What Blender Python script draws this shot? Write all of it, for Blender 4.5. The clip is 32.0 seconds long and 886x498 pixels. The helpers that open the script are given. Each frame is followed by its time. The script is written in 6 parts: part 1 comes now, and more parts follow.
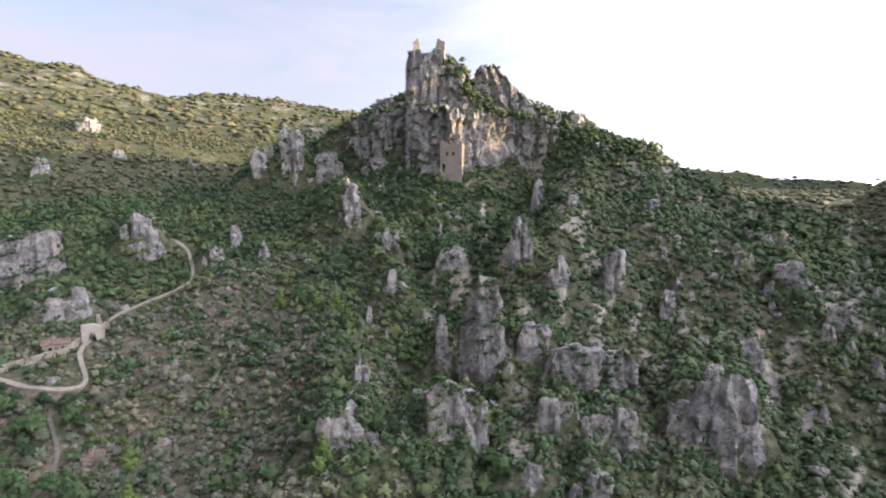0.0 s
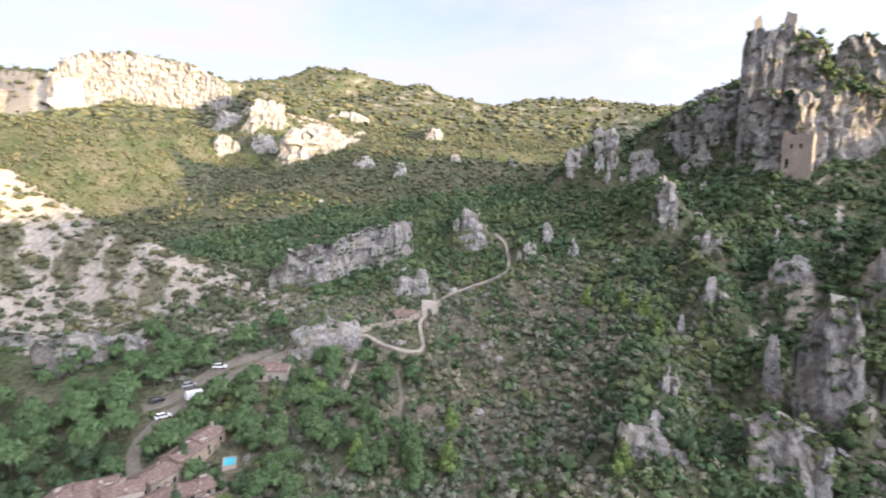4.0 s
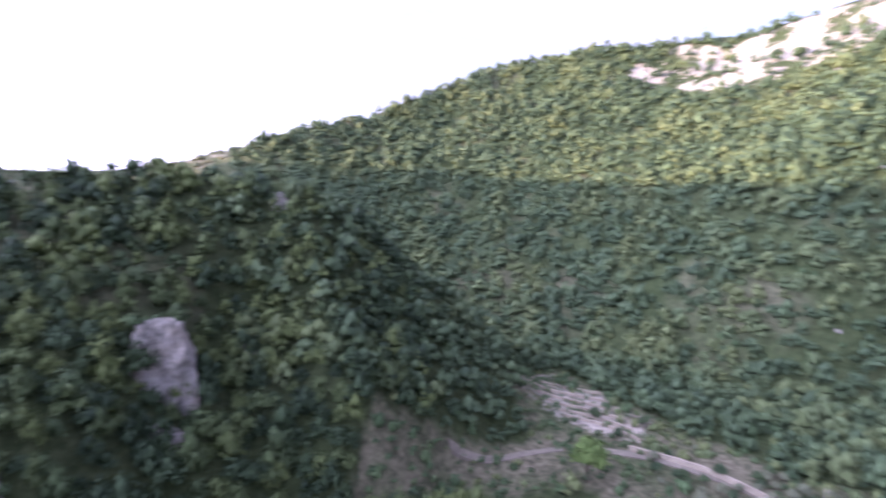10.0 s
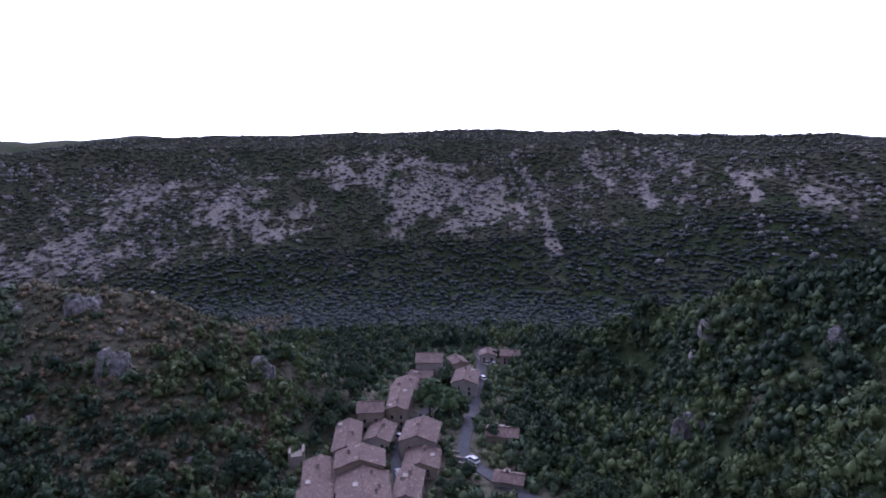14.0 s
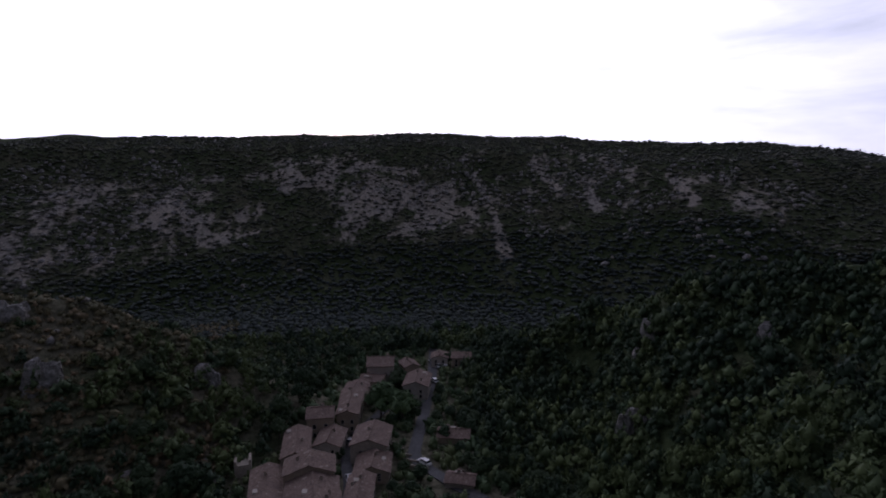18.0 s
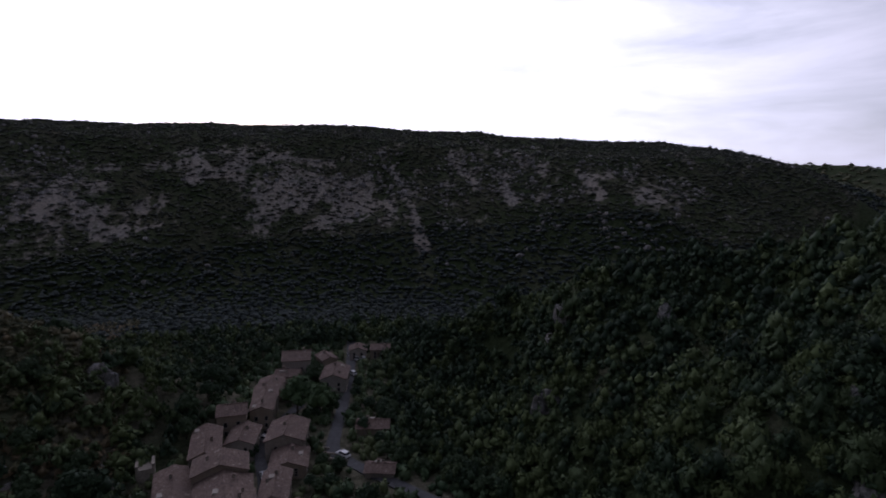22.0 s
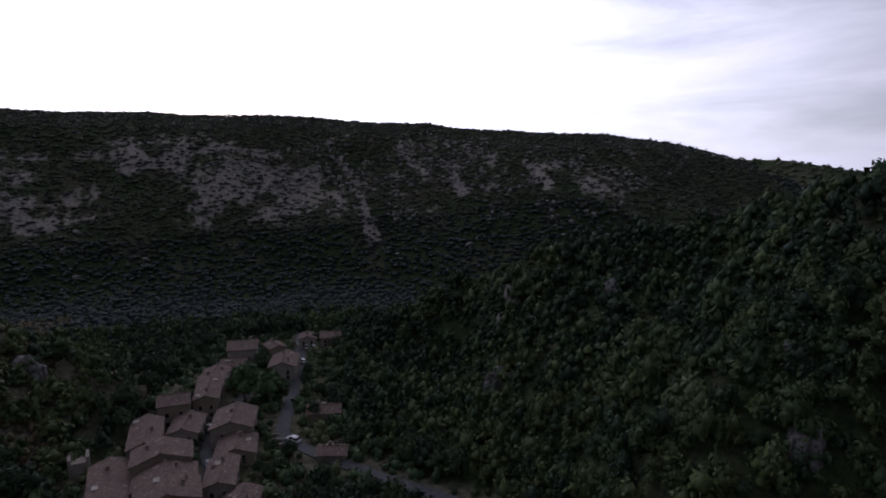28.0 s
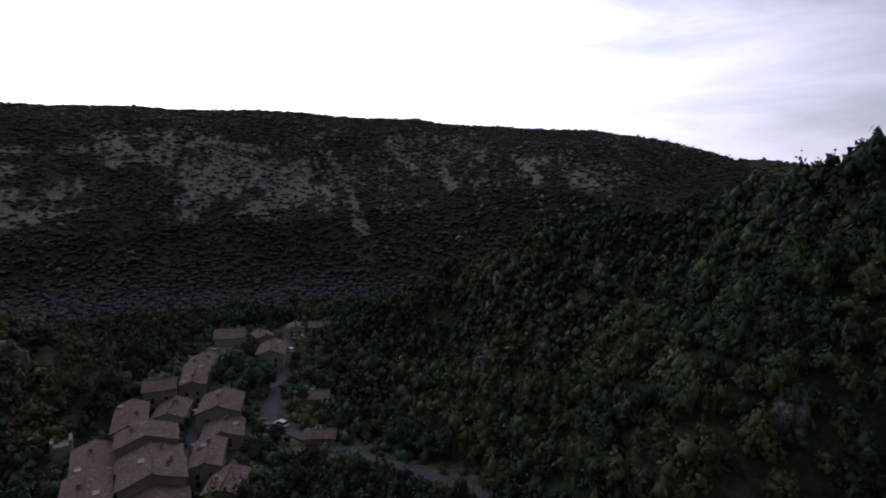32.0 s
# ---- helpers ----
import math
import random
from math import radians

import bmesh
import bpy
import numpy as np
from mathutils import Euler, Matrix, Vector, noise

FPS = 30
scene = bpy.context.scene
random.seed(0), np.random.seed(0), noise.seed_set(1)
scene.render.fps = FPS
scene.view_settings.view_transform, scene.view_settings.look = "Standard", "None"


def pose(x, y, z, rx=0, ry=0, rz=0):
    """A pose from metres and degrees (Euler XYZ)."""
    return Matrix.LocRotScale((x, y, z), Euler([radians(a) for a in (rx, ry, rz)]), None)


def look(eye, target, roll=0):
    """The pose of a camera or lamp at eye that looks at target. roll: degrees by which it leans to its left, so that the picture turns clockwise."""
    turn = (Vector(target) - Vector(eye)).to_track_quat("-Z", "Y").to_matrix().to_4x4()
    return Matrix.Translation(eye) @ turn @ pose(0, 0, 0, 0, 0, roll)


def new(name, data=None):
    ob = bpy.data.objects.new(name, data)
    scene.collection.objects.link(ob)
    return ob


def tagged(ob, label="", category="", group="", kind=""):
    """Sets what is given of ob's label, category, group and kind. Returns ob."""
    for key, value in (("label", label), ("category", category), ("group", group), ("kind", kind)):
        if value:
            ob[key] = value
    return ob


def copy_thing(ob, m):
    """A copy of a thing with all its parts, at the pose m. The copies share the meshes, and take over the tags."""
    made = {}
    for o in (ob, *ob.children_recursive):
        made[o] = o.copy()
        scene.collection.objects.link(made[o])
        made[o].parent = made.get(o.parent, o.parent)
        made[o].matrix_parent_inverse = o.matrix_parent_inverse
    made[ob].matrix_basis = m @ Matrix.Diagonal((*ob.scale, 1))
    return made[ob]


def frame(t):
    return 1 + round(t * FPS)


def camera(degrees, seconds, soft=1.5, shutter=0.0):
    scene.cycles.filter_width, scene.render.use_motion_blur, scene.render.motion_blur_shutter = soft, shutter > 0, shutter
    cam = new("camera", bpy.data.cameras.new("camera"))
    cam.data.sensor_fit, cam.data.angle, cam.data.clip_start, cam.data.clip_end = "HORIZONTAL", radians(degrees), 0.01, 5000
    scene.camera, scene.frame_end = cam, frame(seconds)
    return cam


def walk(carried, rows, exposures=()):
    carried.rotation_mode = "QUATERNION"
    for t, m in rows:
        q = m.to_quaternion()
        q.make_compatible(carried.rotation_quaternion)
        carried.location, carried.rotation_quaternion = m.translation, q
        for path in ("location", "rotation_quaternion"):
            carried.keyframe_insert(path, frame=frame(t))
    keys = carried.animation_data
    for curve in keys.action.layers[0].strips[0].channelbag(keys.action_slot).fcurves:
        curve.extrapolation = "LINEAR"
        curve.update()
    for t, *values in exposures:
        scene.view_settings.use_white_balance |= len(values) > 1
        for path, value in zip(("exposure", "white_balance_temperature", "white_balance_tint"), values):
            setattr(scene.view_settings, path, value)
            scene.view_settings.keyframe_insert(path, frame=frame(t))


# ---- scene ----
cam = camera(78.7, 32.0, soft=1.9, shutter=0.5)
PATH = [
    (0, pose(0.00, 0.00, 80.00, 83.78, -0.33, 0.00)),
    (0.5, pose(-0.24, -0.20, 80.08, 83.76, -0.23, 2.62)),
    (1, pose(-0.43, -0.33, 80.10, 83.76, -0.19, 6.09)),
    (1.5, pose(-0.63, -0.38, 80.03, 83.77, -0.19, 9.45)),
    (2, pose(-0.81, -0.38, 79.91, 83.69, -0.13, 13.78)),
    (2.5, pose(-0.99, -0.45, 79.81, 83.62, -0.18, 18.15)),
    (4.5, pose(-1.71, -0.98, 79.69, 83.49, -0.49, 37.13)),
    (5, pose(-1.78, -1.24, 79.66, 83.47, -0.53, 43.34)),
    (5.5, pose(-1.80, -1.58, 79.68, 83.42, -0.68, 50.02)),
    (6, pose(-1.79, -1.94, 79.79, 83.32, -0.66, 58.35)),
    (6.5, pose(-1.71, -2.28, 79.89, 83.14, -0.78, 67.16)),
    (7, pose(-1.57, -2.55, 80.02, 82.97, -0.84, 77.26)),
    (7.5, pose(-1.17, -2.79, 80.14, 82.84, -0.81, 87.65)),
    (8, pose(-0.64, -3.09, 80.20, 82.58, -0.78, 100.26)),
    (8.5, pose(-0.12, -3.46, 80.26, 82.41, -0.73, 113.18)),
    (9, pose(0.44, -3.78, 80.32, 82.21, -0.61, 128.66)),
    (9.5, pose(1.07, -4.09, 80.44, 82.03, -0.47, 144.95)),
    (10, pose(1.67, -4.52, 80.43, 81.94, -0.23, 162.71)),
    (10.5, pose(1.82, -4.96, 80.55, 81.94, 0.12, 178.89)),
    (11, pose(1.78, -5.36, 80.90, 81.93, 0.49, 196.33)),
    (11.5, pose(1.61, -5.87, 81.26, 82.05, 0.87, 212.70)),
    (12, pose(1.44, -6.44, 81.38, 82.32, 0.86, 231.39)),
    (12.5, pose(1.10, -6.98, 81.46, 82.52, 0.91, 247.49)),
    (13, pose(0.95, -7.81, 81.67, 82.78, 0.70, 258.97)),
    (13.5, pose(0.83, -8.29, 81.81, 82.89, 0.52, 261.36)),
    (15.5, pose(0.35, -8.50, 81.92, 83.43, 0.16, 261.54)),
    (16, pose(0.27, -8.59, 81.86, 83.56, 0.11, 260.59)),
    (16.5, pose(0.23, -8.60, 81.78, 83.65, 0.14, 259.67)),
    (17, pose(0.32, -8.76, 81.73, 83.59, 0.04, 258.56)),
    (17.5, pose(0.32, -8.65, 81.52, 83.52, 0.10, 257.58)),
    (18, pose(0.33, -8.54, 81.25, 83.48, 0.04, 256.39)),
    (18.5, pose(0.35, -8.40, 80.94, 83.50, 0.03, 255.36)),
    (19, pose(0.39, -8.38, 80.62, 83.60, -0.07, 254.43)),
    (19.5, pose(0.41, -8.40, 80.33, 83.66, -0.22, 253.48)),
    (20, pose(0.38, -8.48, 80.04, 83.68, -0.39, 252.47)),
    (20.5, pose(0.35, -8.45, 79.81, 83.47, -0.44, 251.40)),
    (21, pose(0.42, -8.53, 79.61, 83.34, -0.53, 250.33)),
    (21.5, pose(0.54, -8.48, 79.38, 83.27, -0.51, 249.27)),
    (22, pose(0.71, -8.43, 79.15, 83.10, -0.67, 247.72)),
    (22.5, pose(0.80, -8.42, 78.88, 82.98, -0.60, 246.80)),
    (23, pose(0.83, -8.40, 78.52, 82.90, -0.56, 246.13)),
    (23.5, pose(0.76, -8.47, 78.11, 82.85, -0.51, 245.62)),
    (24, pose(0.74, -8.44, 77.82, 82.90, -0.49, 245.12)),
    (24.5, pose(0.74, -8.32, 77.49, 82.99, -0.49, 244.68)),
    (25, pose(0.69, -8.35, 77.04, 83.06, -0.48, 244.23)),
    (25.5, pose(0.66, -8.48, 76.61, 83.07, -0.41, 243.81)),
    (26, pose(0.72, -8.59, 76.15, 83.03, -0.36, 243.33)),
    (26.5, pose(0.84, -8.71, 75.63, 82.96, -0.32, 243.15)),
    (28.5, pose(1.10, -8.63, 73.76, 82.89, -0.53, 242.20)),
    (29, pose(1.00, -8.53, 73.26, 82.99, -0.54, 242.02)),
    (29.5, pose(0.80, -8.42, 72.75, 83.07, -0.52, 241.84)),
    (30, pose(0.66, -8.49, 72.24, 83.11, -0.57, 241.71)),
    (30.5, pose(0.55, -8.56, 71.66, 83.14, -0.56, 241.60)),
    (31, pose(0.50, -8.65, 71.06, 83.07, -0.54, 241.53)),
    (31.5, pose(0.61, -8.74, 70.48, 83.02, -0.58, 241.40)),
    (32, pose(0.69, -8.69, 69.81, 82.93, -0.62, 241.33)),
]
EXPOSURES = [(0.0, 1.69, 6350, 13), (2.5, 1.77, 6350, 12), (5.0, 2.04, 6350, 12), (7.0, 1.96, 6350, 15), (9.0, 2.22, 6100, 24), (10.0, 2.3, 5500, 34), (11.0, 2.24, 4950, 43), (13.0, 1.74, 4950, 43), (14.0, 1.12, 5250, 33), (16.0, -0.18, 5700, 25), (18.0, -0.72, 5800, 22), (23.0, -0.76, 5850, 20), (32.0, -0.52, 5900, 18)]
walk(cam, PATH, EXPOSURES)
SKY_STRENGTH, SUN_STRENGTH = 0.15, 4.0
CLOUD_COLOUR, CLOUD_GLOW = (1.7, 1.65, 2.0, 1.0), (19.0, 18.6, 20.0, 1.0)
# ---- the lie of the land: crest lines (bearing from north, distance, height) ----
def plan(bearing, distance):
    """A spot on the plan from a bearing (degrees, anticlockwise from +y) and a distance from the middle of the valley."""
    a = np.radians(bearing)
    return -np.sin(a) * distance, np.cos(a) * distance


def crest(points):
    return np.array([(*plan(b, d), z) for b, d, z in points])


CASTLE_RIDGE = crest([(21, 345, 92), (15, 330, 100), (9, 300, 117), (4, 274, 125), (-1, 263, 133), (-6, 266, 132), (-9.6, 268, 122), (-14, 266, 114),
                      (-20, 262, 102), (-25, 255, 88), (-30, 245, 78), (-39, 230, 69), (-50, 225, 61), (-61, 215, 52), (-66, 205, 49), (-71, 195, 46),
                      (-77, 185, 38), (-83, 180, 26)])
PATH_SPUR = crest([(17, 345, 88), (21, 350, 93), (25, 358, 96), (31, 385, 101), (38, 430, 111), (44, 520, 120)])
OUTCROP_SPUR = crest([(38, 470, 112), (42, 560, 119), (47, 620, 127), (53, 680, 118)])
NORTH_RIM = crest([(88, 1500, 300), (82, 1400, 285), (74, 1300, 280), (67, 1010, 252), (61, 990, 282), (57, 990, 278), (53, 1010, 254), (48.3, 1090, 282), (45, 1150, 315),
                   (40.5, 1150, 313), (38, 1130, 298), (36, 1040, 258), (33.5, 1000, 262), (31, 985, 244), (26, 960, 220), (22, 1080, 248), (17, 1120, 249), (10, 1150, 237), (0, 1250, 230),
                   (-14, 1350, 170)])
BRIGHT_HILL = crest([(47.6, 212, 30), (53.7, 238, 43), (60, 265, 56), (66.3, 295, 72), (71.4, 315, 94), (77.3, 330, 107), (82.3, 345, 123), (84.9, 364, 141), (85.9, 367, 152),
                     (92.9, 388, 164), (94.2, 390, 183), (98.5, 400, 187), (101, 405, 186), (106.4, 415, 198), (111, 420, 204), (117.4, 425, 190), (124, 430, 189), (128, 435, 184), (136.5, 440, 176),
                     (146, 450, 174), (157.8, 450, 163), (167, 430, 135), (172, 420, 119), (179, 410, 107), (-174, 420, 88)])
WOODED_SPUR = crest([(168, 108, 14), (172, 122, 44), (176.5, 148, 78), (-178, 150, 79), (-172, 152, 80), (-165, 152, 78), (-158, 150, 75), (-150, 160, 69),
                     (-141, 170, 62), (-134, 184, 56), (-123, 208, 37), (-114, 205, 22), (-107, 240, 4)])
SUN_RIDGE = crest([(-44, 640, 102), (-53, 620, 115), (-62, 600, 122), (-72, 570, 127), (-82, 552, 128), (-93, 548, 133), (-105, 548, 134), (-117, 520, 125), (-129, 495, 116),
                   (-135, 510, 117), (-141, 560, 111), (-145, 620, 95), (-148, 700, 84)])
FAR_SOUTH = crest([(-120, 1500, 150), (-138, 1450, 132), (-150, 1400, 117), (-155, 1400, 102), (-160, 1350, 78), (-172, 1300, 70)])
FAR_EAST = crest([(-14, 1900, 160), (-22, 1850, 150), (-25.8, 1800, 146), (-28.6, 1780, 140), (-31, 1760, 122), (-35.8, 1700, 112), (-39.2, 1650, 92), (-52, 1650, 78), (-70, 1700, 60)])
FAR_WEST = crest([(178, 900, 140), (172, 860, 158), (166, 800, 150), (150, 900, 160)])
OUTER = crest([(b, 4300, 52 + 16 * np.sin(b * 0.23)) for b in range(-180, 181, 20)])


def lattice(x, y, seed):
    """Smooth value noise in the plane, -1 to 1."""
    xi, yi = np.floor(x), np.floor(y)
    u, v = x - xi, y - yi
    u, v = u * u * (3 - 2 * u), v * v * (3 - 2 * v)

    def corner(i, j):
        h = np.sin(i * 127.1 + j * 311.7 + seed * 74.7) * 43758.5453
        return 2 * (h - np.floor(h)) - 1

    low = corner(xi, yi) * (1 - u) + corner(xi + 1, yi) * u
    high = corner(xi, yi + 1) * (1 - u) + corner(xi + 1, yi + 1) * u
    return low * (1 - v) + high * v


def fractal(x, y, size, octaves, seed):
    total, weight = 0, 1
    for k in range(octaves):
        total = total + weight * lattice(x / size * 2**k, y / size * 2**k, seed + k)
        weight *= 0.5
    return total


def to_crest(x, y, line):
    """Distance to a crest line and the crest's height there, blended between its legs."""
    legs = []
    for p, q in zip(line[:-1], line[1:]):
        d = q[:2] - p[:2]
        s = np.clip(((x - p[0]) * d[0] + (y - p[1]) * d[1]) / (d @ d), 0, 1)
        legs.append((np.hypot(x - p[0] - s * d[0], y - p[1] - s * d[1]), p[2] + s * (q[2] - p[2])))
    best = np.minimum.reduce([far for far, _ in legs])
    total, height = 0, 0
    for far, z in legs:
        w = np.exp(-(far - best) / (4 + 0.12 * best))
        total, height = total + w, height + w * z
    return best, height / total


def ramp(v, low, high):
    s = np.clip((v - low) / (high - low), 0, 1)
    return s * s * (3 - 2 * s)


def bare_height(x, y):
    """The height of the hills without their rock buttresses, in metres."""
    x, y = np.asarray(x, float), np.asarray(y, float)
    r = np.hypot(x, y)
    wx, wy = x + 7 * lattice(x / 45, y / 45, 3), y + 7 * lattice(x / 45, y / 45, 9)
    floor = 9 + 0.02 * (r - 150) - 0.012 * np.maximum(x - 100, 0) + 0.10 * np.clip(y - 130, 0, 560)
    floor = floor + 0.14 * np.maximum(y - 20, 0) * ramp(x, -90, 10) * ramp(160 - x, 0, 60)
    floor = np.clip(floor, -8, 200)

    d, z = to_crest(wx, wy, CASTLE_RIDGE)
    side = np.hypot(wx, wy) < np.interp(np.degrees(np.arctan2(-wx, wy)), [-83, -61, -39, -20, 0, 21], [180, 215, 230, 262, 264, 345])
    castle = z - np.where(side, 0.50 * d + 28 * ramp(d, 7, 24) * ramp(z, 104, 126), 0.62 * d)
    d, z = to_crest(wx, wy, PATH_SPUR)
    path_spur = z - 0.36 * d
    d, z = to_crest(wx, wy, OUTCROP_SPUR)
    outcrop = z - 0.30 * d
    d, z = to_crest(wx, wy, NORTH_RIM)
    bearing = np.degrees(np.arctan2(-x, y))
    mesa = ramp(bearing, 50, 54) * ramp(-bearing, -84, -76)
    rim = z - (0.27 - 0.11 * mesa) * d - 0.5 * np.maximum(d - 460, 0) - (72 * ramp(d, 12, 46)) * mesa + 15 * mesa * fractal(x, y, 52, 4, 77) * ramp(d, 6, 30) * ramp(150 - d, 0, 70)
    d, z = to_crest(wx, wy, BRIGHT_HILL)
    hill = z - ((0.62 + 0.12 * ramp(y, -90, 20)) * d + 6 * ramp(d, 10, 26))
    d, z = to_crest(wx, wy, WOODED_SPUR)
    spur = z - 0.78 * d
    d, z = to_crest(wx, wy, SUN_RIDGE)
    sun = z - 0.30 * d - 0.35 * np.maximum(d - 55, 0) + 0.15 * np.maximum(d - 200, 0)
    d, z = to_crest(wx, wy, FAR_SOUTH)
    south = z - 0.22 * d
    d, z = to_crest(wx, wy, FAR_EAST)
    east = z - 0.2 * d
    d, z = to_crest(wx, wy, FAR_WEST)
    west = z - 0.3 * d
    d, z = to_crest(x, y, OUTER)
    outer = z - 0.12 * d
    soft, total = 3.0, 0
    parts = (floor, castle, path_spur, outcrop, rim, hill, spur, sun, south, east, west, outer)
    top = np.maximum.reduce(parts)
    for part_height in parts:
        total = total + np.exp((part_height - top) / soft)
    ground = top + soft * np.log(total)
    rough = ramp(ground - floor, 2, 14)
    away = ramp(r, 500, 1100)
    ground = ground + rough * (1.6 * fractal(x, y, 38, 4, 1) + 0.5 * fractal(x, y, 6, 2, 31)) + rough * away * 6 * fractal(x, y, 170, 5, 21)
    return ground

# ---- crags: x, y, width, height, depth, turn ----
CRAG_ROWS = []
CRAG_ROWS += [
    (47.5, 254.8, 15.8, 16.2, 15.4, -11.0), (59.7, 252.2, 11.2, 8.6, 9.0, -13.0), (-73.2, 266.2, 13.4, 30.5, 20.0, 15.0), (-85.0, 266.9, 17.6, 19.3, 18.3, 18.0),
    (-59.3, 266.2, 18.3, 16.2, 15.4, 13.0), (-36.0, 209.5, 11.2, 20.0, 16.7, 10.0), (-18.4, 186.5, 7.7, 7.6, 7.2, 6.0), (47.6, 199.5, 6.7, 9.1, 8.6, -13.0),
    (38.4, 221.5, 6.0, 8.2, 7.8, -10.0), (76.5, 199.7, 7.1, 6.6, 6.3, -21.0), (53.8, 167.1, 8.3, 15.9, 12.5, -18.0), (34.5, 160.5, 10.2, 9.3, 8.8, -12.0),
    (25.4, 175.7, 8.3, 13.4, 12.5, -8.0), (0.4, 147.6, 4.4, 7.7, 6.6, 0.0), (24.6, 140.2, 11.8, 10.3, 9.8, -10.0),
]
CRAG_ROWS += [
    (60.4, 117.1, 18.9, 17.1, 16.2, -27.0), (81.8, 140.6, 8.3, 8.6, 8.2, -30.0), (-19.8, 128.4, 6.0, 11.1, 9.0, 9.0), (-20.3, 109.3, 14.8, 7.7, 8.9, 11.0),
    (26.4, 118.2, 11.6, 9.6, 9.1, -13.0), (39.3, 117.9, 16.0, 8.5, 9.6, -18.0), (17.1, 103.3, 11.7, 5.8, 7.0, -9.0), (30.4, 101.6, 8.8, 4.2, 5.3, -17.0),
    (-119.8, 166.9, 20.3, 9.9, 12.2, 36.0), (-118.2, 211.8, 15.3, 17.6, 16.7, 29.0), (-83.1, 195.8, 9.3, 7.9, 7.5, 23.0), (-66.0, 199.5, 4.8, 6.2, 5.9, 18.0),
    (-83.0, 217.1, 5.3, 7.8, 7.4, 21.0), (93.4, 170.6, 8.5, 7.0, 6.6, -29.0), (104.6, 162.2, 12.4, 9.9, 9.4, -33.0),
]
CRAG_ROWS += [
    (111.2, 144.4, 11.9, 5.7, 7.1, -38.0), (67.3, 158.5, 5.8, 7.3, 6.9, -23.0), (111.1, 183.0, 11.5, 7.5, 8.0, -31.0), (-15.0, 170.2, 8.9, 7.0, 6.6, 5.0),
    (3.3, 181.5, 11.3, 6.4, 6.8, -1.0), (-208.0, 282.5, 8.7, 10.1, 9.6, 36.0), (-295.6, 459.2, 18.1, 13.7, 14.5, 33.0), (-143.8, 312.5, 7.1, 6.7, 6.4, 25.0),
    (-187.3, 316.4, 9.9, 6.5, 7.9, 31.0), (-415.3, 307.9, 22.3, 18.4, 17.9, 53.0), (-385.4, 323.7, 21.8, 16.9, 17.4, 50.0), (-331.0, 332.3, 54.9, 25.1, 27.4, 45.0),
    (-407.8, 349.0, 34.1, 28.0, 26.6, 49.0), (-472.2, 359.5, 31.8, 15.3, 22.2, 52.0), (-421.6, 472.6, 52.0, 14.2, 31.2, 42.0),
]
CRAG_ROWS += [
    (-245.3, 291.3, 17.7, 9.3, 10.6, 40.0), (-124.6, 126.7, 24.6, 9.4, 12.3, 44.0), (23.3, -111.6, 12.5, 16.7, 6.3, -169.0), (8.6, -124.9, 5.5, 5.1, 3.8, -177.0),
    (41.9, -88.7, 7.7, 8.6, 4.6, -154.0), (0.3, -145.4, 9.0, 6.8, 5.4, 179.0), (50.5, -97.7, 3.7, 3.7, 2.6, -152.0), (138.3, -106.1, 18.0, 8.9, 9.0, -126.0),
    (115.5, -86.8, 12.8, 6.6, 7.7, -126.0), (104.6, -113.4, 6.7, 5.4, 4.7, -136.0), (126.8, -119.6, 7.4, 4.3, 5.2, -132.0), (104.5, -114.3, 9.8, 6.2, 5.9, -136.0),
    (42.7, -90.3, 8.0, 5.4, 4.8, -153.0), (21.3, -104.6, 9.3, 6.8, 5.6, -169.0), (155.5, 60.4, 10.9, 7.0, 6.6, -66.0),
]
CRAG_ROWS += [
    (167.6, 22.5, 9.3, 6.5, 5.6, -80.0), (175.8, 76.5, 10.2, 6.3, 6.1, -64.0),
]


def buttresses():
    """What each crag carries behind its face: x, y, cosine, sine, width, depth, level."""
    out = []
    for x, y, wide, tall, deep, turn in CRAG_ROWS:
        if y > 90:
            c, s = math.cos(math.radians(turn)), math.sin(math.radians(turn))
            top = float(bare_height(x + deep * s / 2, y - deep * c / 2)) + tall
            out.append((x, y, c, s, wide, deep, top - tall * (0.18 if wide > 8.4 else 0.34 if wide > 7 else 0.8)))
    return out


BUTTRESSES = buttresses()


def height_at(x, y):
    """The height of the ground, in metres: the hills, the ribs below the castle and the shoulders behind the crags."""
    x, y = np.asarray(x, float), np.asarray(y, float)
    ground = bare_height(x, y)
    r, b = np.hypot(x, y), np.degrees(np.arctan2(-x, y))
    u = np.radians(b) * 170
    ribs = 1 - 2.6 * np.abs(lattice(u / 13 + 0.3 * lattice(u / 9, r / 20, 15), r / 34, 12)) + 0.5 * lattice(u / 6, r / 15, 14)
    gully = ramp(b, -9, -3.5) * ramp(-b, -15, -2) * ramp(r, 112, 145) * ramp(236 - r, 0, 34)
    ground = ground - 9 * gully + 2.6 * (ribs - 0.5) * ramp(b, -72, -56) * ramp(-b, -14, 4) * ramp(r, 92, 118) * ramp(252 - r, 0, 30)
    for bx, by, c, s, wide, deep, level in BUTTRESSES:
        near = np.hypot(x - bx, y - by) < 3 * wide + deep
        if near.any():
            a, v = (x - bx) * c + (y - by) * s, (y - by) * c - (x - bx) * s
            bank = level - 1.25 * np.maximum(np.abs(a) - 0.30 * wide, 0) - 2.6 * np.maximum(-v - 0.08 * deep, 0) + 0.1 * np.maximum(v, 0)
            ground = np.where(near, np.maximum(ground, bank + 0.9 * lattice(x / 4, y / 4, 17)), ground)
    return ground

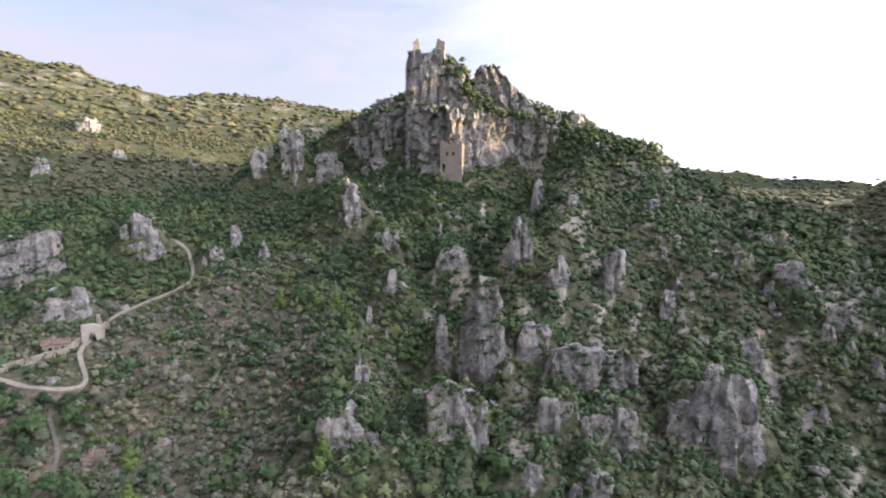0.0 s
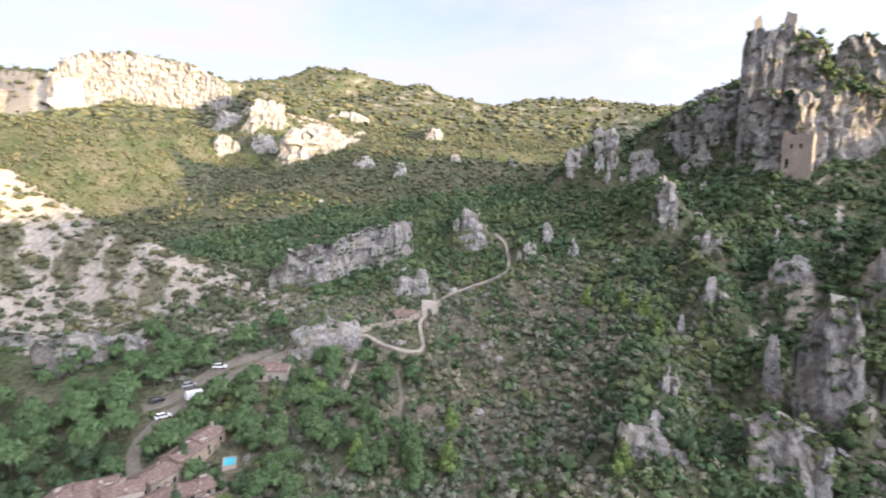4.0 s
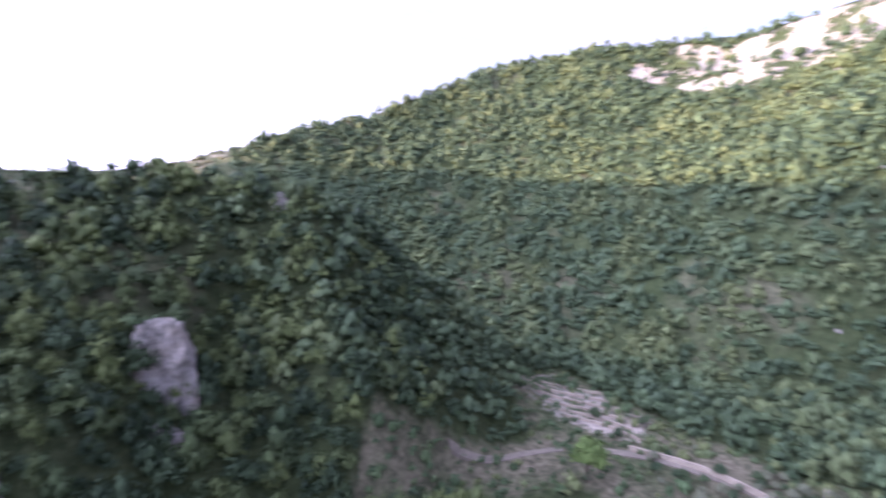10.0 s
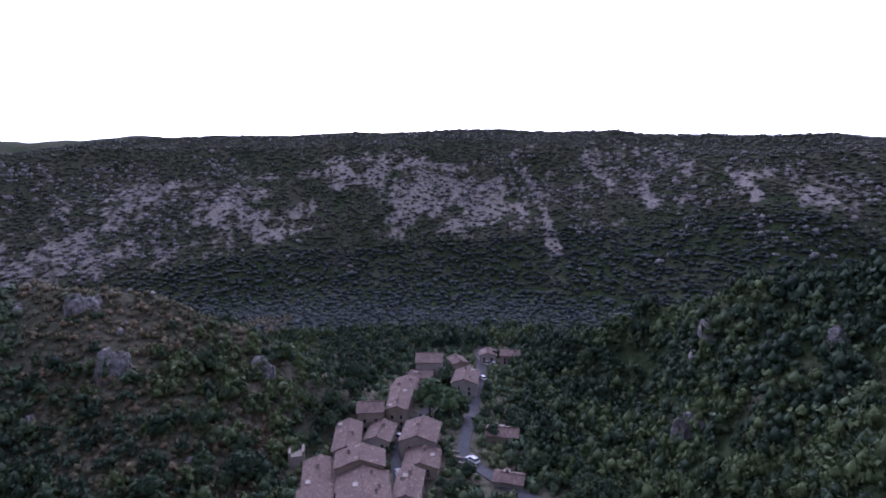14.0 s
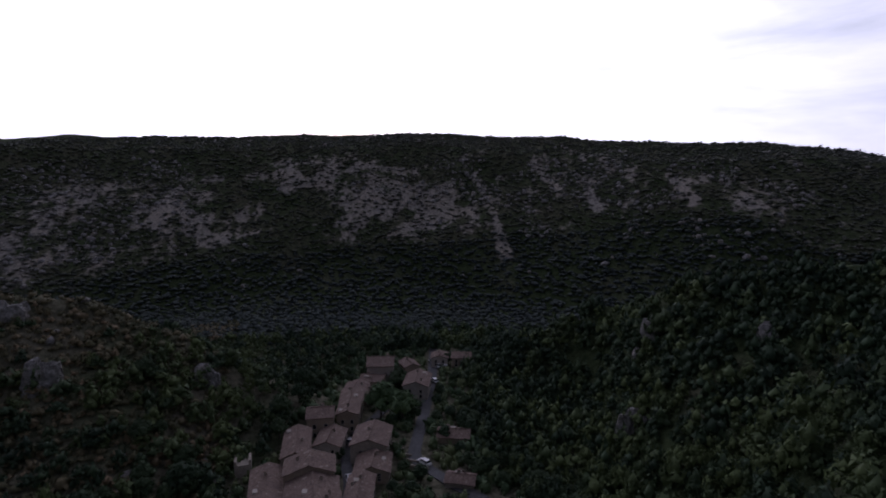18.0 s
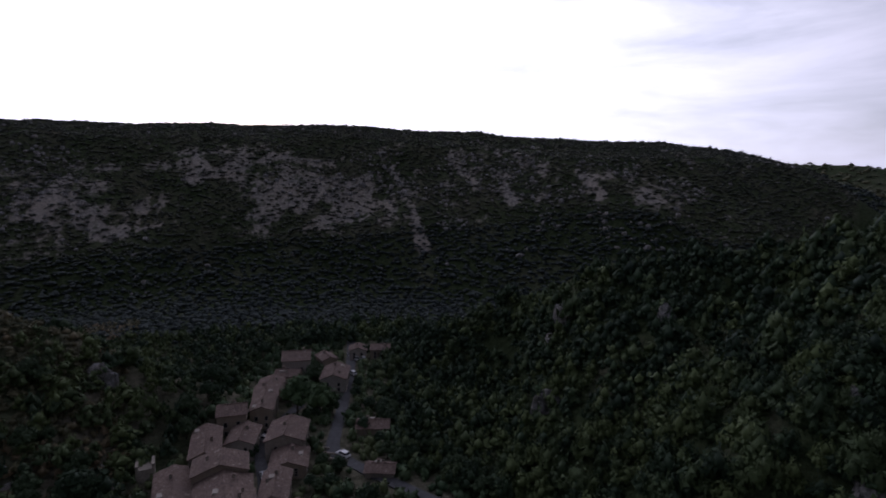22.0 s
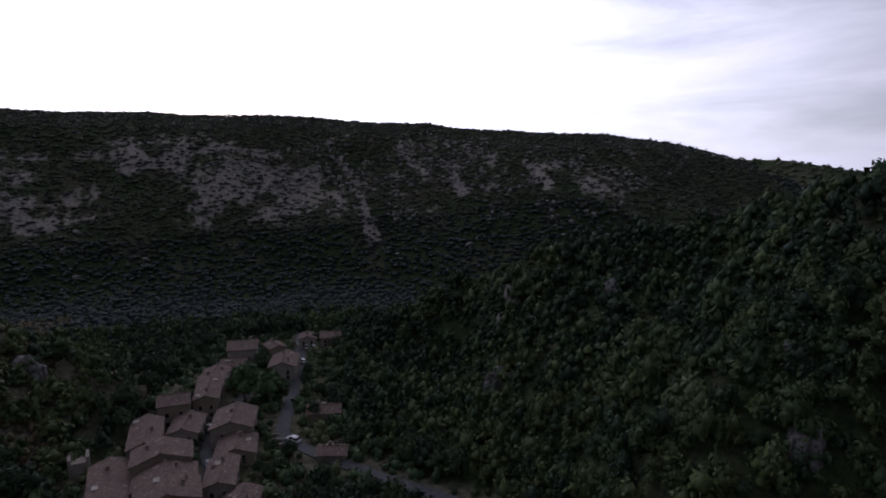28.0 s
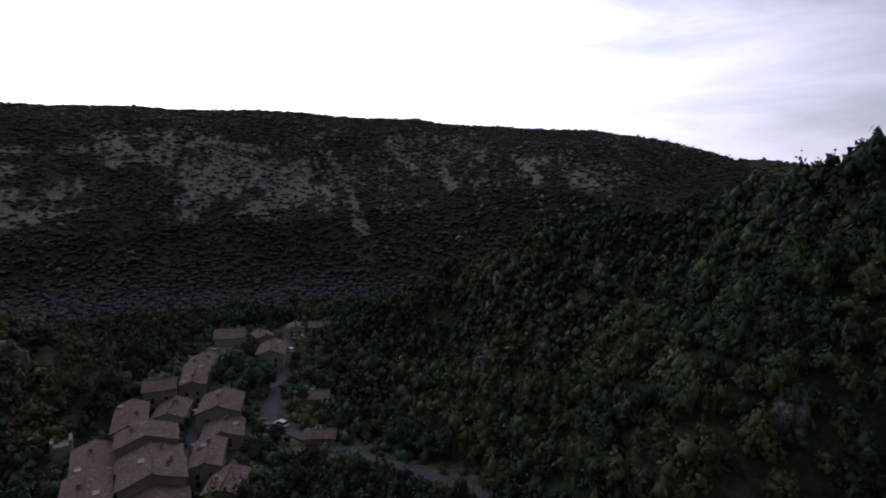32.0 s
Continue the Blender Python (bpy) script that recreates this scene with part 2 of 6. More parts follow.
# ---- daylight: the sun stands just behind the eastern ridge ----
SUN_BEARING, SUN_HEIGHT = -93.0, 4.4
world = bpy.data.worlds.new("evening_sky")
scene.world = world
world.use_nodes = True
wn, wl = world.node_tree.nodes, world.node_tree.links
sky = wn.new("ShaderNodeTexSky")
sky.sky_type, sky.sun_disc = "NISHITA", False
sky.sun_elevation, sky.sun_rotation = radians(SUN_HEIGHT), radians(-SUN_BEARING)
sky.air_density, sky.dust_density, sky.ozone_density = 1.0, 0.8, 2.0
back = wn["Background"]
back.inputs["Strength"].default_value = SKY_STRENGTH
coord, stretch, clouds, edge, mix = (wn.new("ShaderNode" + n) for n in ("TexCoord", "Mapping", "TexNoise", "ValToRGB", "MixRGB"))
stretch.inputs["Scale"].default_value = (1.6, 1.6, 7.0)
clouds.inputs["Scale"].default_value, clouds.inputs["Detail"].default_value, clouds.inputs["Roughness"].default_value = 1.7, 7.0, 0.58
clouds.inputs["Distortion"].default_value = 0.4
edge.color_ramp.elements[0].position, edge.color_ramp.elements[1].position = 0.28, 0.64
edge.color_ramp.elements[0].color = (0.5, 0.5, 0.5, 1)
side, lit, power, glow = (wn.new("ShaderNode" + n) for n in ("VectorMath", "MapRange", "Math", "MixRGB"))
side.operation, power.operation, glow.blend_type = "DOT_PRODUCT", "POWER", "ADD"
side.inputs[1].default_value = (*plan(SUN_BEARING, math.cos(radians(SUN_HEIGHT))), math.sin(radians(SUN_HEIGHT)))
lit.inputs["From Min"].default_value, power.inputs[1].default_value = -0.45, 2.8
glow.inputs["Color1"].default_value, glow.inputs["Fac"].default_value = CLOUD_COLOUR, 1.0
gain = wn.new("ShaderNodeMixRGB")
gain.blend_type, gain.inputs["Fac"].default_value, gain.inputs["Color2"].default_value = "MULTIPLY", 1.0, CLOUD_GLOW
wl.new(coord.outputs["Generated"], side.inputs[0])
wl.new(side.outputs["Value"], lit.inputs["Value"])
wl.new(lit.outputs["Result"], power.inputs[0])
wl.new(power.outputs["Value"], gain.inputs["Color1"])
wl.new(gain.outputs["Color"], glow.inputs["Color2"])
wl.new(glow.outputs["Color"], mix.inputs["Color2"])
wl.new(coord.outputs["Generated"], stretch.inputs["Vector"])
wl.new(stretch.outputs["Vector"], clouds.inputs["Vector"])
wl.new(clouds.outputs["Fac"], edge.inputs["Fac"])
wl.new(edge.outputs["Color"], mix.inputs["Fac"])
wl.new(sky.outputs["Color"], mix.inputs["Color1"])
wl.new(mix.outputs["Color"], back.inputs["Color"])
sun = new("sun", bpy.data.lights.new("sun", "SUN"))
sun.data.energy, sun.data.angle, sun.data.color = SUN_STRENGTH, radians(0.5), (1.0, 0.72, 0.37)
sun_way = Vector((*plan(SUN_BEARING, 1.0), math.tan(radians(SUN_HEIGHT))))
sun.matrix_world = look(sun_way * 900, (0, 0, 0))

# ---- materials ----
def material(name, roughness=0.9):
    m = bpy.data.materials.new(name)
    m.use_nodes = True
    m.node_tree.nodes["Principled BSDF"].inputs["Roughness"].default_value = roughness
    m.node_tree.nodes["Principled BSDF"].inputs["Specular IOR Level"].default_value = 0.25
    return m


def node(m, kind, **values):
    n = m.node_tree.nodes.new("ShaderNode" + kind)
    for key, value in values.items():
        n.inputs[key.replace("_", " ")].default_value = value
    return n


def link(m, a, b):
    m.node_tree.links.new(a, b)


def blend(m, fac, first, second, how="MIX"):
    """A mix of two colours; each is a colour or a socket."""
    n = node(m, "MixRGB")
    n.blend_type = how
    for key, value in (("Fac", fac), ("Color1", first), ("Color2", second)):
        if isinstance(value, (tuple, float, int)):
            n.inputs[key].default_value = value
        else:
            link(m, value, n.inputs[key])
    return n.outputs["Color"]


def speckle(m, scale, detail=5.0, low=0.4, high=0.6, stretch=(1, 1, 1), rough=0.6):
    """Noise at a real-world size, between two thresholds."""
    c, s, n, r = node(m, "TexCoord"), node(m, "Mapping", Scale=stretch), node(m, "TexNoise", Scale=scale, Detail=detail, Roughness=rough), node(m, "MapRange")
    r.inputs["From Min"].default_value, r.inputs["From Max"].default_value = low, high
    link(m, c.outputs["Object"], s.inputs["Vector"])
    link(m, s.outputs["Vector"], n.inputs["Vector"])
    link(m, n.outputs["Fac"], r.inputs["Value"])
    return r.outputs["Result"]


def relief(m, height, strength, distance):
    b = node(m, "Bump", Strength=strength, Distance=distance)
    link(m, height, b.inputs["Height"])
    link(m, b.outputs["Normal"], m.node_tree.nodes["Principled BSDF"].inputs["Normal"])


def paint(m, colour):
    link(m, colour, m.node_tree.nodes["Principled BSDF"].inputs["Base Color"])
    return m


def surface(name, dark, light, scale, roughness=0.9, bump=0.3, depth=0.05, stain=None, stretch=(1, 1, 1)):
    """A worn surface: grain between two tones, broad stains, relief."""
    m = material(name, roughness)
    grain = speckle(m, scale, 6.0, 0.3, 0.7, stretch)
    broad = speckle(m, scale * 0.13, 3.0, 0.35, 0.7, stretch)
    colour = blend(m, grain, (*dark, 1), (*light, 1))
    stain = stain or tuple(v * 0.62 for v in dark)
    colour = blend(m, blend(m, 0.55, (0, 0, 0, 1), broad), colour, (*stain, 1))
    relief(m, grain, bump, depth)
    return paint(m, colour)


def ground_material():
    m = material("ground", 1.0)
    m.node_tree.nodes["Principled BSDF"].inputs["Specular IOR Level"].default_value = 0.03
    cover = node(m, "Attribute")
    cover.attribute_name = "cover"
    split = node(m, "SeparateColor")
    link(m, cover.outputs["Color"], split.inputs["Color"])
    fine, broad, pebble = speckle(m, 0.55, 6.0, 0.36, 0.64), speckle(m, 0.05, 4.0, 0.35, 0.65), speckle(m, 1.6, 4.0, 0.35, 0.65)
    soil = blend(m, fine, (0.076, 0.067, 0.050, 1), (0.208, 0.178, 0.140, 1))
    grass = blend(m, fine, (0.030, 0.044, 0.021, 1), (0.074, 0.094, 0.046, 1))
    low = blend(m, broad, grass, blend(m, 0.6, grass, soil))
    low = blend(m, split.outputs["Green"], low, soil)
    # blue: dark wood floor, leaf litter and tree shade in one colour
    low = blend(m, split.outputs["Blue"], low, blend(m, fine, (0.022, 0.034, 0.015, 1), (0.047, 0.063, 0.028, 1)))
    stone = blend(m, fine, (0.15, 0.142, 0.13, 1), (0.40, 0.37, 0.325, 1))
    stone = blend(m, blend(m, 0.5, (0, 0, 0, 1), broad), stone, (0.40, 0.34, 0.26, 1))
    stone = blend(m, blend(m, 0.35, (0, 0, 0, 1), pebble), stone, (0.14, 0.135, 0.13, 1))
    ragged, sharp = node(m, "Math"), node(m, "MapRange")
    ragged.operation = "ADD"
    sharp.inputs["From Min"].default_value, sharp.inputs["From Max"].default_value = 0.62, 1.0
    link(m, split.outputs["Red"], ragged.inputs[0])
    link(m, speckle(m, 0.30, 6.0, 0.25, 0.80), ragged.inputs[1])
    link(m, ragged.outputs["Value"], sharp.inputs["Value"])
    bare = node(m, "Math")
    bare.operation = "MINIMUM"
    thin = node(m, "Math")
    thin.operation, thin.inputs[1].default_value = "MULTIPLY", 4.0
    link(m, split.outputs["Red"], thin.inputs[0])
    link(m, sharp.outputs["Result"], bare.inputs[0])
    link(m, thin.outputs["Value"], bare.inputs[1])
    paint(m, blend(m, bare.outputs["Value"], low, stone))
    relief(m, blend(m, 0.5, fine, pebble), 0.6, 0.5)
    return m


def leaf_material(name, dark, light, dry=(0.112, 0.122, 0.042)):
    """Foliage: every clump of leaves has its own tone, every plant its own tint."""
    m = material(name, 0.75)
    g = node(m, "NewGeometry")
    tint = node(m, "Attribute")
    tint.attribute_name = "tint"
    shade = blend(m, 0.5, g.outputs["Random Per Island"], tint.outputs["Fac"])
    colour = blend(m, shade, (*dark, 1), (*light, 1))
    ripe = node(m, "MapRange")
    ripe.inputs["From Min"].default_value, ripe.inputs["From Max"].default_value = 0.45, 1.0
    ripe.inputs["To Max"].default_value = 0.85
    link(m, tint.outputs["Fac"], ripe.inputs["Value"])
    return paint(m, blend(m, ripe.outputs["Result"], colour, (*dry, 1)))


def rock_material(name="limestone", gain=1.0):
    m = material(name, 0.92)
    grain, flutes, broad = speckle(m, 0.8, 9.0, 0.36, 0.64, rough=0.72), speckle(m, 0.40, 5.0, 0.42, 0.72, (1, 1, 0.22)), speckle(m, 0.14, 3.0, 0.46, 0.66)
    cracks, moss = speckle(m, 0.33, 5.0, 0.485, 0.515, (1, 1, 0.4)), speckle(m, 0.22, 5.0, 0.55, 0.66)
    # dark grain and flutes: rock tone, plus crevice shade put into the colour
    colour = blend(m, grain, (0.130 * gain, 0.127 * gain, 0.124 * gain, 1), (0.375 * gain, 0.362 * gain, 0.345 * gain, 1))
    colour = blend(m, blend(m, 0.33, (0, 0, 0, 1), flutes), colour, (0.095, 0.096, 0.10, 1))
    colour = blend(m, blend(m, 0.5, (0, 0, 0, 1), broad), colour, (0.36, 0.305, 0.25, 1))
    colour = blend(m, blend(m, 0.5, (0, 0, 0, 1), moss), colour, (0.075, 0.085, 0.045, 1))
    edge = node(m, "Math")
    edge.operation = "PINGPONG"
    edge.inputs[1].default_value = 0.5
    link(m, cracks, edge.inputs[0])
    colour = blend(m, edge.outputs["Value"], colour, (0.07, 0.07, 0.07, 1))
    relief(m, blend(m, 0.5, grain, flutes), 1.0, 0.8)
    return paint(m, colour)


GROUND = ground_material()
LIMESTONE = rock_material(gain=1.16)
PALE_LIMESTONE = rock_material("pale_limestone", 1.2)
SCRUB = leaf_material("scrub_leaves", (0.032, 0.058, 0.026), (0.072, 0.116, 0.051), (0.105, 0.125, 0.051))
HILL_LEAF = leaf_material("hill_scrub_leaves", (0.046, 0.056, 0.031), (0.100, 0.114, 0.062), (0.125, 0.115, 0.060))
VALLEY_LEAF = leaf_material("valley_oak_leaves", (0.030, 0.052, 0.028), (0.074, 0.112, 0.052), (0.094, 0.116, 0.046))
WOOD_LEAF = leaf_material("oak_leaves", (0.013, 0.027, 0.015), (0.048, 0.080, 0.035), (0.086, 0.114, 0.038))
# paler than SCRUB: the eastern slope's extra light is put into the leaf colour
LIT_SLOPE_LEAF = leaf_material("lit_slope_leaves", (0.058, 0.082, 0.046), (0.118, 0.150, 0.088), (0.125, 0.140, 0.076))
# oaks in blue-grey, low-contrast tones: glare and haze are put into the colour
FOOT_LEAF = leaf_material("hazed_foot_leaves", (0.024, 0.034, 0.032), (0.040, 0.054, 0.048), (0.044, 0.055, 0.045))
RIDGE_LEAF = leaf_material("hazed_ridge_leaves", (0.044, 0.051, 0.039), (0.068, 0.076, 0.057), (0.072, 0.075, 0.053))
DRY_LEAF = leaf_material("dry_scrub_leaves", (0.068, 0.070, 0.035), (0.150, 0.138, 0.073), (0.19, 0.135, 0.079))
# brighter, yellower than HILL_LEAF: sunlight is put into the leaf colour
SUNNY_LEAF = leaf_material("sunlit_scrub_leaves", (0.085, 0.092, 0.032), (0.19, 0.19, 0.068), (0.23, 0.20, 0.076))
PALE_LEAF = leaf_material("pale_shrub_leaves", (0.080, 0.090, 0.066), (0.172, 0.184, 0.136), (0.19, 0.17, 0.11))

# ---- the ground: one sheet to the horizon ----
def inside(x, y, corners):
    """True where a spot lies inside a plot: a list of bearings and distances, or a tuple of x and y."""
    c = [plan(b, d) for b, d in corners] if not isinstance(corners, tuple) else list(corners)
    odd = np.zeros(x.shape, bool)
    for (x1, y1), (x2, y2) in zip(c, c[1:] + c[:1]):
        odd ^= ((y1 > y) != (y2 > y)) & (x < (x2 - x1) * (y - y1) / (y2 - y1 + 1e-9) + x1)
    return odd


BARE_SLOPE = [(124, 318), (120, 370), (112, 450), (100, 450), (85, 410), (66, 330), (46, 235), (46, 200), (60, 205), (66, 222), (70, 238), (75, 252), (83, 262), (92, 267), (103, 272), (112, 268), (118, 280)]
BARE_CLIFF = [(146, 412), (141, 382), (134, 362), (127, 374), (122, 415), (124, 436), (140, 436)]
SUN_SCREE = [(-95, 430), (-97, 452), (-104, 470), (-116, 462), (-131, 440), (-139, 425), (-138, 350), (-121, 372), (-111, 378), (-104, 400), (-97, 405)]
SUN_ROCKS = [(-56, 410), (-58, 550), (-80, 490), (-81, 384), (-70, 378)]
OUTCROPS = [(40, 500), (40, 590), (48, 660), (56, 700), (56, 600), (47, 560)]
GULLIES = [crest(g) for g in ([(-107.9, 450, 3), (-109.8, 417, 2.5), (-110.1, 396, 3), (-111.4, 361, 6)], [(-113.9, 458, 4), (-116.2, 428, 3), (-117.1, 414, 4)], [(-126.8, 424, 3), (-129.6, 393, 5)],
                              [(-97.1, 446, 2.5), (-97.3, 421, 3.5)], [(-119.8, 411, 4), (-120.7, 398, 6)], [(-78.7, 454, 5), (-76.6, 415, 8)], [(-119, 430, 3), (-120, 408, 4)])]


VILLAGE_PLOT = ((-98, 0), (-128, -30), (-165, -20), (-180, 2), (-196, 5), (-193, 46), (-150, 34), (-134, 56), (-136, 66), (-152, 84), (-150, 106), (-134, 120), (-114, 96), (-98, 72), (-90, 50), (-94, 20))
LOW_STREET = ((100, -26), (100, 13), (134, 13), (150, -1), (166, -6), (196, -13), (228, -26), (230, -72), (205, -66), (160, -56), (125, -50), (84, -68), (80, -60), (112, -36))
GARDENS = ((-66, -156), (-93, -172), (-104, -125), (-114, -95), (-168, -32), (-172, -14), (-128, -24), (-94, -55), (-80, -85), (-60, -108), (-10, -105), (-18, -117), (-62, -128))


STONY_PLOT = ((-66, -154), (-88, -170), (-101, -128), (-88, -117), (-76, -136))


def sector(b, start, end):
    return ((b - start) % 360) < ((end - start) % 360)


FOOTPATHS = [[(-113, 137), (-105, 136), (-97.4, 137.5), (-96, 141), (-103.4, 150), (-104.5, 156), (-106, 166), (-99.4, 178.5), (-90.4, 184), (-88.6, 189), (-95.8, 204), (-104, 216), (-122, 224)],
             [(-106, 113), (-110.5, 124.7), (-118.7, 136.5), (-113, 137)], [(-84, 88), (-86, 98), (-84, 108), (-88, 118), (-97, 128)]]


def smooth_line(points, step):
    out = []
    p = [points[0], *points, points[-1]]
    for k in range(1, len(p) - 2):
        a, b, c, d = (np.array(q, float) for q in p[k - 1:k + 3])
        n = max(2, int(np.linalg.norm(c - b) / step))
        for i in range(n):
            t = i / n
            out.append(0.5 * (2 * b + (c - a) * t + (2 * a - 5 * b + 4 * c - d) * t * t + (3 * b - a - 3 * c + d) * t**3))
    out.append(np.array(points[-1], float))
    return np.array(out)


def off_path(x, y):
    """1 away from the footpaths, 0 on them."""
    ok = np.ones(x.shape)
    for points in FOOTPATHS:
        for px, py in smooth_line(points, 2.5):
            ok[np.hypot(x - px, y - py) < 2.4] = 0
    return ok


def open_ground(x, y):
    return inside(x, y, VILLAGE_PLOT) | inside(x, y, LOW_STREET) | inside(x, y, GARDENS)


def bareness(x, y):
    """How much bare limestone shows, 0 to 1."""
    wx, wy = x + 9 * fractal(x, y, 40, 3, 51), y + 9 * fractal(x, y, 40, 3, 57)
    n = fractal(x, y, 13, 4, 61)
    fleck = fractal(x, y, 6, 2, 67)
    r = np.hypot(x, y)
    rock = np.where(inside(wx, wy, BARE_SLOPE), ramp(n, -0.5, 0.1) * (0.98 - 0.36 * ramp(fractal(x, y, 8, 3, 63), -0.1, 0.4)), 0)
    rock = np.maximum(rock, np.where(inside(wx, wy, BARE_CLIFF), 0.8 * ramp(n, -0.6, 0.2), 0))
    b = np.degrees(np.arctan2(-x, y))
    u = np.radians(b) * 470
    ledges = 0.6 * fractal(u / 2.6, r, 6, 3, 65) + 0.45 * fractal(u, r / 3.5, 5, 3, 66) + 0.7 * fractal(u, r, 46, 3, 68)
    heart = np.where(inside(wx, wy, SUN_SCREE) | inside(wx, wy, SUN_ROCKS), 0.10, -0.16)
    rock = np.maximum(rock, np.where(sector(b, -142, -54), 0.58 * ramp(ledges + heart, 0.05, 0.60) * ramp(r, 368, 395) * ramp(492 - r, 0, 30), 0))
    slab = fractal(np.radians(b) * 170 / 0.6, r / 2.2, 7, 3, 69)
    rock = np.maximum(rock, 0.6 * ramp(slab, 0.30, 0.6) * ramp(b, -66, -52) * ramp(-b, -8, 6) * ramp(r, 95, 125) * ramp(290 - r, 0, 30))
    rock = np.maximum(rock, np.where(inside(wx, wy, OUTCROPS), ramp(n, 0.0, 0.5), 0))
    rock = np.maximum(rock, np.where(inside(x, y, STONY_PLOT), 0.30 + 0.3 * ramp(fleck, -0.3, 0.4), 0))
    for g in GULLIES:
        d, w = to_crest(x + 3 * lattice(x / 9, y / 9, 5), y, g)
        rock = np.maximum(rock, ramp(w - d, 0, 3))
    return np.maximum(rock, ramp(r, 650, 800) * ramp(n, 0.15, 0.6) * (0.42 - 0.34 * ramp(r, 1000, 1300)))


def sheet():
    radii = np.concatenate([np.arange(24, 90, 6.0), np.arange(90, 300, 2.8), np.arange(300, 560, 4.4), np.arange(560, 1400, 14.0), np.geomspace(1400, 4700, 42)])
    turns = np.linspace(-np.pi, np.pi, 780, endpoint=False)
    rr, aa = np.meshgrid(radii, turns, indexing="ij")
    x, y = -np.sin(aa) * rr, np.cos(aa) * rr
    z = height_at(x, y)
    bearing = np.degrees(np.arctan2(-x, y))
    n, k = len(radii), len(turns)
    gx, gy = np.gradient(z, axis=0) / np.gradient(radii)[:, None], np.gradient(z, axis=1) / (rr * (turns[1] - turns[0]))
    steep = ramp(np.hypot(gx, gy), 1.5, 2.4) * ramp(rr, 300, 400)
    rock = np.maximum(bareness(x, y), steep)
    dry = 0.45 * ramp(-bearing, 42, 56) * ramp(bearing, -96, -80) + ramp(bearing, 3, 14) * ramp(-bearing, -60, -50) * ramp(220 - rr, 0, 40)
    green = 0.75 * ramp(fractal(x, y, 12, 3, 73), 0.25, -0.2)
    soil = np.where(inside(x, y, GARDENS), 0.22 - 0.25 * green, np.where(open_ground(x, y), 0.4, (0.15 + 0.55 * dry) * ramp(fractal(x, y, 22, 4, 71) + 0.35 * dry, 0.0, 0.7)))
    # floor of the woods: leaf litter, with tree shade put into its tone
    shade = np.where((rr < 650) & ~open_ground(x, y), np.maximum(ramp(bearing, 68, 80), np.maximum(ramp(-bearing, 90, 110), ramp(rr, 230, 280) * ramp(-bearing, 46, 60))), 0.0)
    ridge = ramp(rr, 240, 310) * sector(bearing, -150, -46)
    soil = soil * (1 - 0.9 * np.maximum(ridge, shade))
    shaded_litter = shade * (0.9 - 0.5 * ramp(fractal(x, y, 25, 3, 75), 0.2, 0.6)) * (1 - inside(x, y, BARE_SLOPE)) * (1 - 0.55 * ridge * ramp(rr, 365, 400))
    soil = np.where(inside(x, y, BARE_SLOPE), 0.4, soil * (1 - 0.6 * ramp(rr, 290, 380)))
    # far ground takes the same dark tone
    shaded_litter = np.maximum(shaded_litter, 0.9 * ramp(rr, 1000, 1500))
    points = np.stack([x, y, z], -1).reshape(-1, 3)
    points = np.vstack([points, [0, 0, z[0].mean()]])
    i, j = np.meshgrid(np.arange(n - 1), np.arange(k), indexing="ij")
    a, b = i * k + j, i * k + (j + 1) % k
    quads = np.stack([a, b, b + k, a + k], -1).reshape(-1, 4)
    j = np.arange(k)
    fan = np.stack([np.full(k, n * k), (j + 1) % k, j], -1)
    me = bpy.data.meshes.new("ground")
    nv, nq, nf = len(points), len(quads), len(fan)
    me.vertices.add(nv)
    me.vertices.foreach_set("co", points.ravel())
    me.loops.add(nq * 4 + nf * 3)
    me.loops.foreach_set("vertex_index", np.concatenate([quads[:, ::-1].ravel(), fan[:, ::-1].ravel()]))
    me.polygons.add(nq + nf)
    me.polygons.foreach_set("loop_start", np.concatenate([np.arange(nq) * 4, nq * 4 + np.arange(nf) * 3]))
    me.polygons.foreach_set("use_smooth", np.ones(nq + nf, bool))
    me.update(calc_edges=True)
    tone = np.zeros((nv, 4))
    tone[:-1, 0], tone[:-1, 1], tone[:-1, 2], tone[:, 3] = rock.ravel(), soil.ravel(), shaded_litter.ravel(), 1
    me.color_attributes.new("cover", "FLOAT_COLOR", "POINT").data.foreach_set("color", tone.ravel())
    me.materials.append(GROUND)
    return tagged(new("ground", me), "rugged limestone valley ground with scrub, soil and scree", "ground", kind="structure")


ground = sheet()


